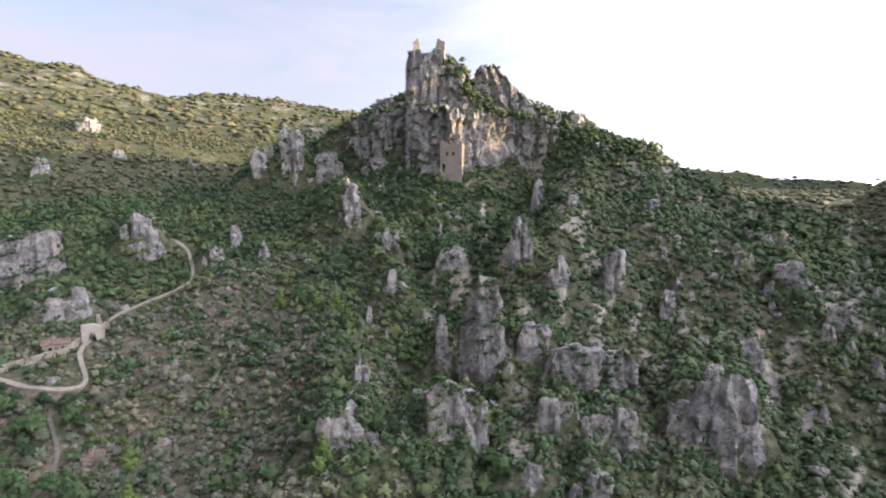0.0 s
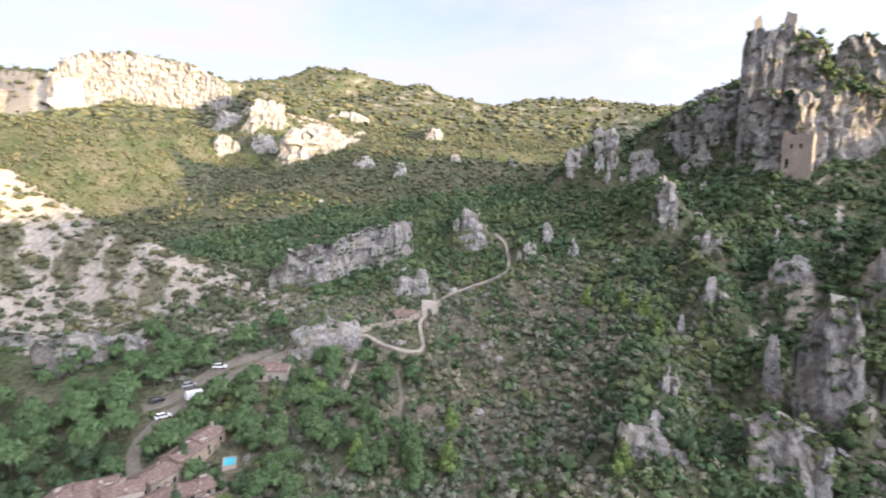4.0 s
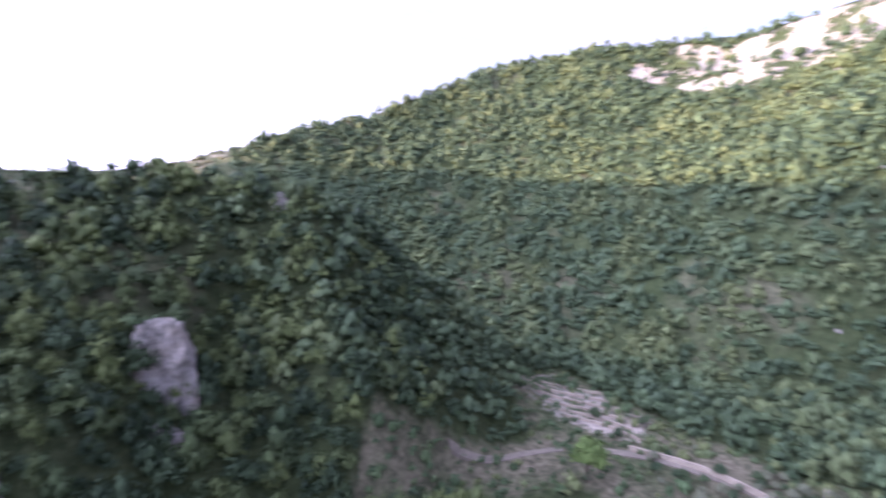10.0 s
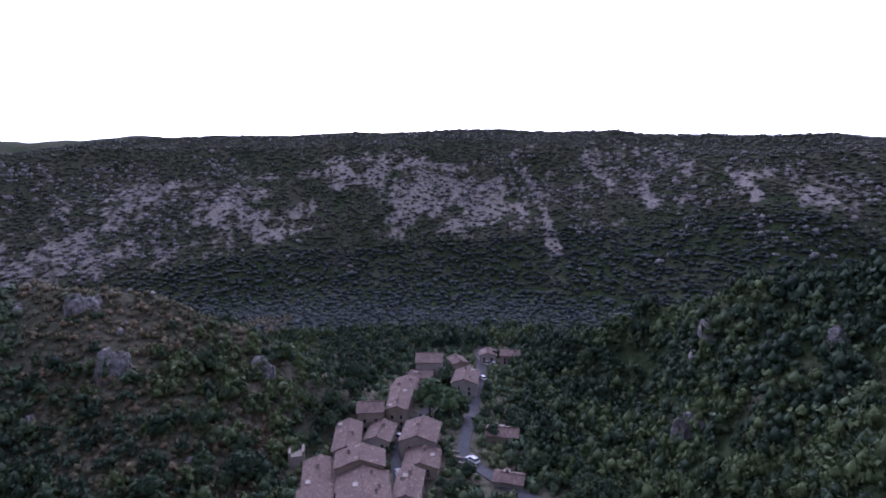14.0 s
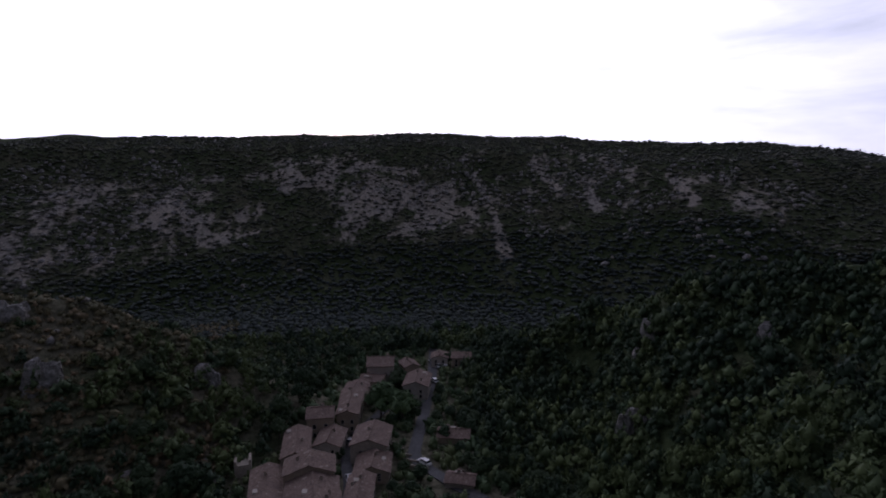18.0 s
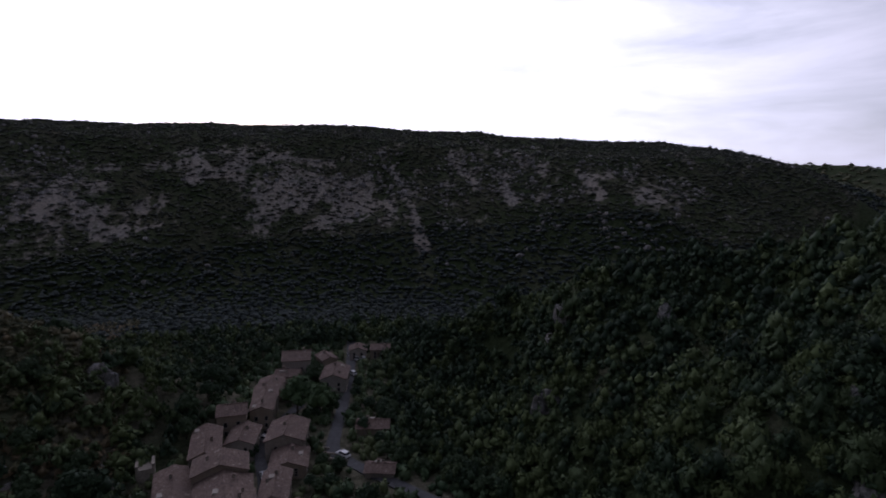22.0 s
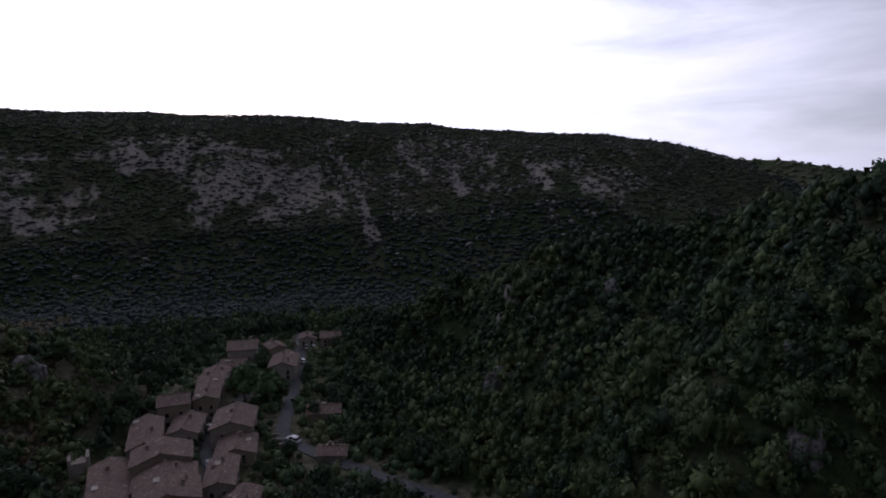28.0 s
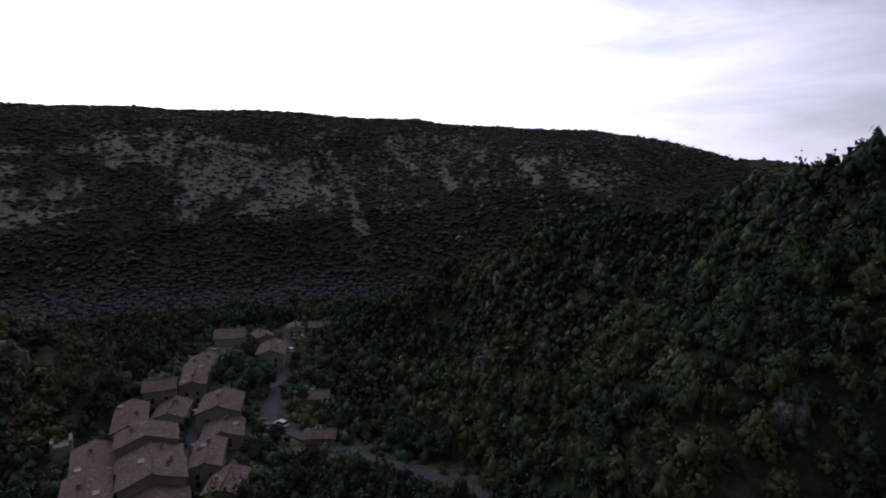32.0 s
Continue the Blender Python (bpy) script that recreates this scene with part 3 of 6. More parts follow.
# ---- scrub and woods ----
def plant_shape(rng, leaves, leaf, core=0.88, lean=False):
    """One plant of unit radius: a lumpy core wrapped in loose clumps of leaves. Points and triangles. lean: a simpler core."""
    if lean:
        v = np.array([(1, 0, 0), (0, 1, 0), (-1, 0, 0), (0, -1, 0), (0, 0, 1), (0, 0, -0.6)], float)
        f = [(0, 1, 4), (1, 2, 4), (2, 3, 4), (3, 0, 4), (1, 0, 5), (2, 1, 5), (3, 2, 5), (0, 3, 5)]
    else:
        g = (1 + 5**0.5) / 2
        v = np.array([(-1, g, 0), (1, g, 0), (-1, -g, 0), (1, -g, 0), (0, -1, g), (0, 1, g), (0, -1, -g), (0, 1, -g), (g, 0, -1), (g, 0, 1), (-g, 0, -1), (-g, 0, 1)]) / np.hypot(1, g)
        f = [(0, 11, 5), (0, 5, 1), (0, 1, 7), (0, 7, 10), (0, 10, 11), (1, 5, 9), (5, 11, 4), (11, 10, 2), (10, 7, 6), (7, 1, 8), (3, 9, 4), (3, 4, 2), (3, 2, 6), (3, 6, 8), (3, 8, 9),
             (4, 9, 5), (2, 4, 11), (6, 2, 10), (8, 6, 7), (9, 8, 1)]
    n = len(v)
    v = v * (core * rng.uniform(0.74, 1.14, (n, 1)))
    way = rng.normal(size=(leaves, 3))
    way[:, 2] = np.abs(way[:, 2]) * 1.1 - 0.25
    way /= np.linalg.norm(way, axis=1)[:, None]
    spot = way * rng.uniform(0.62, 1.14, (leaves, 1)) + 0.12 * rng.normal(size=(leaves, 3))
    side = rng.normal(size=(leaves, 3))
    side -= (side * way).sum(1)[:, None] * way * 0.6
    side /= np.linalg.norm(side, axis=1)[:, None]
    other = np.cross(way + 0.6 * rng.normal(size=(leaves, 3)), side)
    size = leaf * rng.uniform(0.6, 1.35, (leaves, 1))
    tri = np.stack([spot + side * size, spot - side * size * 0.5 + other * size * 0.9, spot - side * size * 0.5 - other * size * 0.9], 1).reshape(-1, 3)
    points = np.vstack([v, tri])
    faces = np.vstack([np.array(f), n + np.arange(leaves * 3).reshape(-1, 3)])
    return points + (0, 0, 0.55), faces


def wood_shape(rng, leaves, leaf, lean):
    """One woodland tree of unit radius: a few leafy domes of different height grown together."""
    pts, faces, n = [], [], 0
    count = int(rng.integers(4, 7))
    turn = rng.uniform(0, 6.28)
    for k in range(5):
        a = turn + k * 2.4
        d = 0.0 if k == 0 else rng.uniform(0.38, 0.62)
        size = rng.uniform(0.52, 0.66) if k == 0 else rng.uniform(0.30, 0.52)
        if k >= count:
            d, size = 0.2, 0.25
        p, f = plant_shape(rng, leaves, leaf / size * 0.55, core=0.9 if lean else 0.78, lean=True)
        pts.append((p - (0, 0, 0.55)) * size * (1, 1, rng.uniform(0.9, 1.15)) + (d * math.cos(a), d * math.sin(a), (1.05 if k == 0 else rng.uniform(0.35, 0.85))))
        faces.append(f + n)
        n += len(p)
    return np.vstack(pts), np.vstack(faces)


def planting(name, label, x, y, radius, tall, leaves, leaf, mat, seed, category="shrubs", sink=0.15, z=None, lean=False, lobed=False, mixed=0.19):
    """Many plants as one mesh."""
    rng = np.random.default_rng(seed)
    shapes = [wood_shape(rng, leaves, leaf, lean) if lobed else plant_shape(rng, leaves, leaf, lean=lean) for _ in range(8)]
    z = height_at(x, y) if z is None else z
    n = len(x)
    m = len(shapes[0][0])
    base = np.stack([s[0] for s in shapes])[rng.integers(0, 8, n)]
    turn = rng.uniform(0, 2 * np.pi, n)
    c, s = np.cos(turn)[:, None], np.sin(turn)[:, None]
    px, py = base[..., 0] * c - base[..., 1] * s, base[..., 0] * s + base[..., 1] * c
    wide = (radius * rng.uniform(0.85, 1.15, n))[:, None]
    pts = np.stack([x[:, None] + px * wide, y[:, None] + py * wide * rng.uniform(0.65, 1.15, (n, 1)), (z - sink * radius)[:, None] + base[..., 2] * (radius * tall)[:, None]], -1)
    faces = (shapes[0][1][None] + (np.arange(n) * m)[:, None, None]).reshape(-1, 3)
    tint = np.repeat(np.clip(0.5 + 0.42 * fractal(x, y, 19, 3, seed) + rng.normal(0, mixed, n), 0, 1), m)
    me = bpy.data.meshes.new(name)
    me.vertices.add(n * m)
    me.vertices.foreach_set("co", pts.ravel())
    me.loops.add(faces.size)
    me.loops.foreach_set("vertex_index", faces.ravel().astype(np.int32))
    me.polygons.add(len(faces))
    me.polygons.foreach_set("loop_start", np.arange(len(faces)) * 3)
    me.polygons.foreach_set("use_smooth", np.ones(len(faces), bool))
    me.update(calc_edges=True)
    me.attributes.new("tint", "FLOAT", "POINT").data.foreach_set("value", tint.astype(np.float32))
    me.materials.append(mat)
    return tagged(new(name, me), label, category, kind="stuff")


def scatter(spacing, near, far, bearings, seed, density):
    """Loose spots in a sector of the valley, about spacing metres apart, thinned by density(x, y, distance, bearing)."""
    rng = np.random.default_rng(seed)
    g = np.arange(-far, far, spacing)
    x, y = np.meshgrid(g, g)
    x, y = x + rng.uniform(-0.5, 0.5, x.shape) * spacing, y + rng.uniform(-0.5, 0.5, x.shape) * spacing
    r, b = np.hypot(x, y), np.degrees(np.arctan2(-x, y))
    ok = (r > near) & (r < far)
    if bearings:
        ok &= ((b - bearings[0]) % 360) < ((bearings[1] - bearings[0]) % 360)
    x, y, r, b = x[ok], y[ok], r[ok], b[ok]
    keep = rng.uniform(size=x.shape) < density(x, y, r, b)
    return x[keep], y[keep], rng


# ---- limestone crags ----
def part(name, bm, mat, parent=None, label=""):
    """One mesh object under a thing or a part."""
    me = bpy.data.meshes.new(name)
    bm.to_mesh(me)
    bm.free()
    if mat:
        me.materials.append(mat)
    ob = new(name, me)
    if parent:
        ob.parent = parent
    return tagged(ob, label)


CRAGS = []


def block(bm, ox, oy, oz, wide, tall, deep, seed, taper):
    """One weathered limestone block: fluted sides, cracks, a broken and tilted top."""
    around, rings = max(16, min(38, int(wide * 1.9) + 12)), max(7, min(18, int(tall * 0.8) + 5))
    slant, tilt = 0.6 * noise.noise((seed * 3.3, 1.7, 0)), 0.9 * noise.noise((seed * 5.9, 0.3, 2))
    rise = min(0.16 * tall, 2.6)
    rows = []
    for k in range(rings + 1):
        h = k / rings
        row = []
        for i in range(around):
            a = 2 * math.pi * i / around
            c, s = math.cos(a), math.sin(a)
            sq = 1 / (abs(c)**4 + abs(s)**4)**0.25
            shrink = 1 - taper * h - 0.14 * max(0, h - 0.82) / 0.18
            spot = Vector((c * wide * 0.5, s * deep * 0.5, h * tall))
            flute = noise.noise(Vector((spot.x * 0.40, spot.y * 0.40, spot.z * 0.07 + seed * 3.7)))
            cells = noise.cell(Vector((spot.x * 0.42 + seed, spot.y * 0.42, spot.z * 0.24 + seed))) - 0.5
            small = noise.noise(Vector((spot.x * 0.9, spot.y * 0.9, spot.z * 0.6 + seed)))
            ledge = noise.noise(Vector((seed * 2.7, c * 0.8, spot.z * 0.32)))
            crack = max(0.0, 0.12 - abs(noise.noise(Vector((spot.x * 0.30 + seed, spot.y * 0.30, spot.z * 0.05 - seed))))) / 0.12
            k2 = sq * shrink * (1 + 0.17 * flute + 0.16 * cells + 0.14 * ledge + 0.26 * noise.noise(Vector((c * 1.4 + seed * 1.9, s * 1.4, h * 1.1))))
            k2 += (small * 1.0 - crack * 1.5) / max(wide, 6)
            px, py = c * wide / 2 * k2, s * deep / 2 * k2
            lift = rise * (noise.noise((px * 0.14 + seed * 5, py * 0.14, seed)) + 0.8 * (noise.cell(Vector((px * 0.24 + seed, py * 0.24, seed))) - 0.5))
            row.append(bm.verts.new((ox + px + slant * h * wide * 0.18, oy + py + h * deep * 0.15, oz + h * tall + (lift + tilt * rise * 2.0 * px / wide) * h * h)))
        rows.append(row)
    for low, high in zip(rows, rows[1:]):
        for i in range(around):
            bm.faces.new((low[i], low[(i + 1) % around], high[(i + 1) % around], high[i]))
    inner = rows[-1]
    mx, my = ox + slant * wide * 0.18, oy + deep * 0.15
    for shrink in (0.66, 0.33):
        ring = []
        for v in rows[-1]:
            px, py = mx + (v.co.x - mx) * shrink, my + (v.co.y - my) * shrink
            ring.append(bm.verts.new((px, py, oz + tall + rise * (0.3 + tilt * 2.0 * (px - ox) / wide + noise.noise((px * 0.2 + seed * 5, py * 0.2, seed)) + 0.9 * (noise.cell(Vector((px * 0.3 + seed, py * 0.3, seed))) - 0.5)))))
        for i in range(around):
            bm.faces.new((inner[i], inner[(i + 1) % around], ring[(i + 1) % around], ring[i]))
        inner = ring
    bm.faces.new(inner)


def crag(x, y, wide, tall, deep, label, turn=0.0, seed=1, taper=0.12, sink=6.0, name="rock_crag"):
    """A limestone crag: a main block with lower broken blocks against its foot."""
    c, s = math.cos(radians(turn)), math.sin(radians(turn))
    foot = min(float(bare_height(x + a * wide * c / 2 + deep * s / 2, y + a * wide * s / 2 - deep * c / 2)) for a in (-1, -0.5, 0, 0.5, 1))
    top = float(bare_height(x + deep * s / 2, y - deep * c / 2)) + tall
    base = foot - sink
    tall = top - base
    CRAGS.append((x, y, wide, tall, deep, turn, top))
    rng = random.Random(seed * 7 + 1)
    bm = bmesh.new()
    broad = rng.uniform(0.72, 0.98)
    off = rng.uniform(-0.5, 0.5) * (1 - broad) * wide
    block(bm, off, 0, 0, wide * broad, tall, deep, seed, taper)
    ob = part(name, bm, LIMESTONE)
    ob.matrix_world = pose(x, y, base, 0, 0, turn)
    for k in range(2 if wide < 8 else 4):
        w = wide * rng.uniform(0.26, 0.45)
        px = (-1) ** k * wide * rng.uniform(0.18, 0.40)
        bm = bmesh.new()
        block(bm, px, -deep * rng.uniform(0.0, 0.34), 0, w, tall * rng.uniform(0.38, 0.86), w * rng.uniform(0.7, 1.0), seed * 11 + k, rng.uniform(0.1, 0.4))
        part("foot_block", bm, LIMESTONE, ob)
    return tagged(ob, label, "rock", "limestone crags")


FACES = []


def cliff(line, deep, label, seed=1, lean=0.12, rough=1.0, step=0.9, name="rock_cliff", mat=None):
    """A continuous cliff: line gives x, y at the foot and the height of the top edge; it faces the side on the right of the line's run."""
    pts = np.array(line, float)
    run = np.concatenate([[0], np.cumsum(np.hypot(*np.diff(pts[:, :2], axis=0).T))])
    n = max(6, int(run[-1] / step))
    s = np.linspace(0, run[-1], n + 1)
    x, y, top = (np.interp(s, run, pts[:, k]) for k in range(3))
    wx, wy = np.gradient(x), np.gradient(y)
    size = np.hypot(wx, wy)
    out = np.stack([wy / size, -wx / size], 1)
    foot = height_at(x, y) - 2.5
    rows = 26
    bm = bmesh.new()
    grid = []
    for i in range(n + 1):
        tall = max(top[i] - foot[i], 1.0)
        edge = min(1.0, min(i, n - i) / (0.06 * n + 2))
        col = []
        jag = 2.6 * min(rough, 1.0) * (noise.noise((s[i] * 0.22, seed, 0)) + (noise.cell(Vector((s[i] * 0.3, seed, 0))) - 0.5))
        for k in range(rows + 1):
            f = k / rows
            z = f * tall
            spot = Vector((x[i], y[i], z))
            bulge = 4.6 * noise.noise(Vector((s[i] * 0.055, z * 0.035, seed + 2))) + 2.2 * noise.noise(Vector((s[i] * 0.12, z * 0.09, seed))) + 1.3 * noise.noise(Vector((s[i] * 0.30, z * 0.17, seed + 4)))
            bulge += 1.7 * (noise.cell(Vector((s[i] * 0.28 + 0.5 * noise.noise(spot * 0.2), z * 0.24, seed))) - 0.5) + 0.9 * noise.noise(Vector((s[i] * 0.7, z * 0.5, seed)))
            crack = max(0.0, 0.16 - abs(noise.noise(Vector((s[i] * 0.20, z * 0.025, seed + 9))))) / 0.16
            away = (bulge - 2.4 * crack) * rough - lean * z - (1 - edge) * 2.0
            col.append(bm.verts.new((x[i] + out[i, 0] * away, y[i] + out[i, 1] * away, foot[i] + z + jag * f**4)))
            if k % 3 == 1 and step < 2 and noise.noise(Vector((s[i] * 0.16, z * 0.16, seed + 20))) > 0.12:
                FACES.append((*col[-1].co, 0.55 + 0.7 * abs(noise.noise(spot))))
        for k, g in enumerate((0.12, 0.3, 0.55, 0.8, 1.0)):
            away = -lean * tall - deep * g * (0.4 + 0.6 * edge)
            px, py = x[i] + out[i, 0] * away, y[i] + out[i, 1] * away
            z = top[i] + 1.3 * rough * noise.noise((px * 0.25, py * 0.25, seed)) + 0.8 * jag * (1 - g) - deep * 0.22 * g**2
            if k == 4:
                z = foot[i] - 4
            col.append(bm.verts.new((px, py, z)))
        grid.append(col)
    for a, b in zip(grid, grid[1:]):
        for k in range(len(a) - 1):
            bm.faces.new((a[k], b[k], b[k + 1], a[k + 1]))
    for col in (grid[0], grid[-1]):
        bm.faces.new(col)
    bmesh.ops.recalc_face_normals(bm, faces=bm.faces)
    for i in range(4, n - 2, 7):
        CRAGS.append((x[i] - out[i, 0] * deep * 0.5, y[i] - out[i, 1] * deep * 0.5, 7 * step, 5, deep * 0.7, math.degrees(math.atan2(wy[i], wx[i])), float(top[i]) - 0.3))
    return tagged(part(name, bm, mat or LIMESTONE), label, "cliff", "limestone cliffs")


CRAG_LABEL = "grey weathered limestone crag with fluted sides among scrub"
for count, (cx, cy, wide, tall, deep, turn) in enumerate(CRAG_ROWS):
    small = 0.72 if cy < 0 and tall < 16 else 1.0
    crag(cx, cy, wide * small, tall * small, deep * small, CRAG_LABEL, turn, count + 1, sink=6.0 if cy > 0 else 2.5)
cliff([(-52.4, 274.8, 112.2), (-45.4, 267.0, 116.0), (-39.1, 262.0, 119.5), (-26.0, 250.6, 122.8), (-17.7, 247.2, 120.9), (-9.4, 232.7, 115.2), (3.7, 224.9, 114.1), (15.9, 232.3, 113.8), (30.6, 244.9, 117.8), (40.0, 248.4, 113.9)], 8, "tall fluted grey limestone cliff below the castle ruin", 101)
cliff([(-16.5, 240.4, 133.9), (-15.0, 240.5, 139.8), (-11.0, 240.7, 140.9), (-4.6, 241.0, 140.5), (3.8, 241.0, 138.8), (7.3, 240.9, 133.1), (12.7, 240.7, 126.1)], 7, "sheer grey limestone crag that carries the castle ruin", 102, lean=0.04, rough=0.7)
cliff([(13.5, 246.6, 131.0), (16.3, 246.5, 135.8), (24.1, 245.8, 135.2), (30.3, 245.1, 127.0), (35.3, 244.5, 121.9), (42.6, 243.3, 116.8)], 6, "broken limestone crag beside the castle ruin", 103, lean=0.04, rough=0.7)
cliff([(25.0, 127.7, 33.9), (28.2, 127.9, 40.7), (34.6, 128.3, 42.0), (41.6, 128.2, 40.6), (47.6, 129.5, 39.1), (52.7, 131.1, 34.5)], 9, "weathered grey limestone cliff with cracks and bushes", 104, lean=0.06, rough=0.42, step=0.6)
cliff([(-5.0, 109.1, 30.9), (-3.1, 108.2, 36.5), (2.2, 109.8, 39.2), (8.4, 111.1, 37.2), (13.4, 115.1, 32.0)], 8, "weathered grey limestone cliff with cracks and bushes", 105, lean=0.06, rough=0.42, step=0.6)
cliff([(2.8, 145.5, 42.2), (4.8, 140.1, 52.5), (9.1, 135.0, 58.3), (15.0, 135.9, 57.1), (18.7, 139.9, 46.8)], 8, "weathered grey limestone cliff with cracks and bushes", 106, lean=0.06, rough=0.42, step=0.6)
cliff([(-159.7, 178.5, 57.7), (-152.7, 179.1, 62.4), (-144.5, 180.7, 64.2), (-138.4, 182.9, 63.5), (-135.8, 187.6, 65.3), (-134.4, 191.4, 60.4)], 9, "weathered grey limestone cliff with cracks and bushes", 107, lean=0.06, rough=0.42, step=0.6)
cliff([(-168.8, 141.2, 43.2), (-164.3, 146.3, 53.8), (-157.5, 152.2, 56.2), (-151.8, 165.2, 57.1), (-148.9, 175.0, 61.6), (-140.0, 181.1, 64.5), (-134.7, 193.1, 63.9)], 8, "weathered grey limestone cliff with cracks and bushes", 108)
cliff([(-201.2, 71.3, 28.0), (-192.3, 74.4, 32.5), (-186.4, 81.2, 33.0), (-181.2, 88.2, 31.1), (-173.5, 92.5, 29.3)], 6, "weathered grey limestone cliff with cracks and bushes", 109)
cliff([(-872.4, 365.5, 215.5), (-866.0, 380.3, 256.0), (-850.7, 413.3, 272.0), (-828.4, 456.1, 276.0), (-803.9, 497.8, 273.0), (-777.3, 538.1, 262.0), (-759.2, 563.1, 240.0), (-748.7, 577.0, 209.3)], 40, "massive pale limestone cliff on the plateau rim", 110, rough=1.9, step=2.2, mat=PALE_LIMESTONE)
cliff([(-1006.3, 267.5, 172.3), (-999.6, 291.4, 214.4), (-990.6, 320.3, 226.0), (-978.9, 354.1, 220.1), (-969.0, 380.2, 197.0)], 30, "pale limestone cliff on the plateau rim", 111, rough=2.4, step=3.0, mat=PALE_LIMESTONE)
cliff([(-966.0, 372.0, 205.0), (-942.0, 384.0, 232.0), (-906.0, 378.0, 240.0), (-884.0, 372.0, 236.0), (-872.0, 364.0, 214.0)], 40, "pale limestone cliff set back on the plateau rim", 114, rough=1.8, step=3.0, mat=PALE_LIMESTONE)
cliff([(-265.3, -57.0, 65.9), (-276.1, -39.1, 61.9), (-269.8, -15.2, 58.2), (-261.2, 5.9, 52.1)], 5, "pale limestone cliff at the foot of the bare slope", 112, rough=0.6, mat=PALE_LIMESTONE)
cliff([(-261.2, 5.9, 52.1), (-257.1, 27.0, 44.1), (-252.3, 48.2, 36.2), (-241.9, 65.2, 32.2), (-219.4, 76.9, 28.7)], 5, "pale limestone cliff at the foot of the bare slope", 113, rough=0.6, mat=PALE_LIMESTONE)


def seen_slope(x, y):
    """1 on slopes that face the valley, less behind the crests."""
    r = np.hypot(x, y)
    a, b = height_at(x, y), height_at(x * (1 + 14 / r), y * (1 + 14 / r))
    return np.where(b - a > 14 * (a - 95) / r - 7.0, 1.0, 0.0)


def scrub_density(x, y, r, b):
    bare = bareness(x, y)
    d = 0.66 + 0.34 * ramp(fractal(x, y, 30, 4, 81), -0.6, 0.15)
    d = np.where(inside(x, y, BARE_SLOPE), 0.16, d)
    d = d * (1 - 0.1 * sector(b, -84, -46))
    return d * (1 - 0.85 * bare) * np.where(open_ground(x, y), 0, 1) * seen_slope(x, y) * off_path(x, y)


def wood_density(x, y, r, b):
    return np.where(open_ground(x, y), 0, 1) * 0.95 * seen_slope(x, y) * (1 - inside(x, y, BARE_SLOPE) * 0.95) * (1 - inside(x, y, BARE_CLIFF) * 0.84)


x, y, rng = scatter(1.55, 72, 205, (-62, 60), 11, lambda x, y, r, b: scrub_density(x, y, r, b) * (1 - 0.72 * ramp(b, 8, 18)) * (1 - 0.6 * sector(b, -62, -8)))
planting("lower_scrub", "dense green evergreen scrub on the rocky lower slope", x, y, 0.8 + 1.8 * rng.uniform(0, 1, len(x))**2.5, rng.uniform(0.6, 1.1, len(x)), 22, 0.28, SCRUB, 1, lean=True)
x, y, rng = scatter(2.1, 205, 310, (-62, 60), 29, scrub_density)
planting("castle_scrub", "dense green evergreen scrub below the castle", x, y, 1.0 + 1.9 * rng.uniform(0, 1, len(x))**2.5, rng.uniform(0.65, 1.1, len(x)), 13, 0.32, SCRUB, 13, lean=True)
x, y, rng = scatter(2.3, 90, 300, (-84, -62), 30, scrub_density)
planting("knoll_scrub", "dry brown-green scrub on the low knoll", x, y, rng.uniform(0.9, 2.0, len(x)), rng.uniform(0.6, 1.0, len(x)), 22, 0.28, DRY_LEAF, 14, lean=True)
x, y, rng = scatter(2.2, 70, 210, (4, 60), 12, lambda x, y, r, b: 0.75 * np.where(open_ground(x, y), 0, 1) * off_path(x, y))
planting("pale_scrub", "grey-green low shrubs on dry soil", x, y, 0.7 + 1.4 * rng.uniform(0, 1, len(x))**1.7, rng.uniform(0.7, 1.0, len(x)), 24, 0.27, PALE_LEAF, 2, lean=True)
# pale bushes carry the brighter light of this slope in their colour
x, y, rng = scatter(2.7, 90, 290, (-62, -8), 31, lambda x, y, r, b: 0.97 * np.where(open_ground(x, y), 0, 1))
planting("lit_slope_scrub", "grey-green bushes on the rocky slope, made paler for its light", x, y, rng.uniform(0.8, 1.9, len(x)), rng.uniform(0.8, 1.2, len(x)), 15, 0.29, LIT_SLOPE_LEAF, 32, lean=True)
x, y, rng = scatter(4.7, 300, 620, (-50, 84), 13, scrub_density)
planting("hillside_scrub", "dark green scrub scattered over the upper hillside", x, y, rng.uniform(1.2, 3.0, len(x)), rng.uniform(0.6, 1.0, len(x)), 6, 0.42, HILL_LEAF, 3, lean=True)
x, y, rng = scatter(3.3, 150, 330, (44, 126), 14, lambda x, y, r, b: np.where(inside(x, y, BARE_SLOPE), 0.52 + 0.45 * ramp(fractal(x, y, 18, 3, 85), -0.4, 0.4), 0.0))
planting("bare_slope_bushes", "round green bushes on the grey limestone slope", x, y, 1.0 + 2.3 * rng.uniform(0, 1, len(x))**1.4, rng.uniform(0.55, 0.85, len(x)), 18, 0.32, HILL_LEAF, 4, lean=True)
# bushes above the shadow line, with sunlight in their leaf colour
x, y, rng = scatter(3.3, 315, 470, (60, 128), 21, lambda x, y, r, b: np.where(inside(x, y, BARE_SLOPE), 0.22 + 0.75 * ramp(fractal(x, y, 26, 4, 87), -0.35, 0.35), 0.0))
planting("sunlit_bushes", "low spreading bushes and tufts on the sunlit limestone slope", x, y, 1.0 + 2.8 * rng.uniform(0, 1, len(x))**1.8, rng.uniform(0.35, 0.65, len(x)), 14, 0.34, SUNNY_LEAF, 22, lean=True)
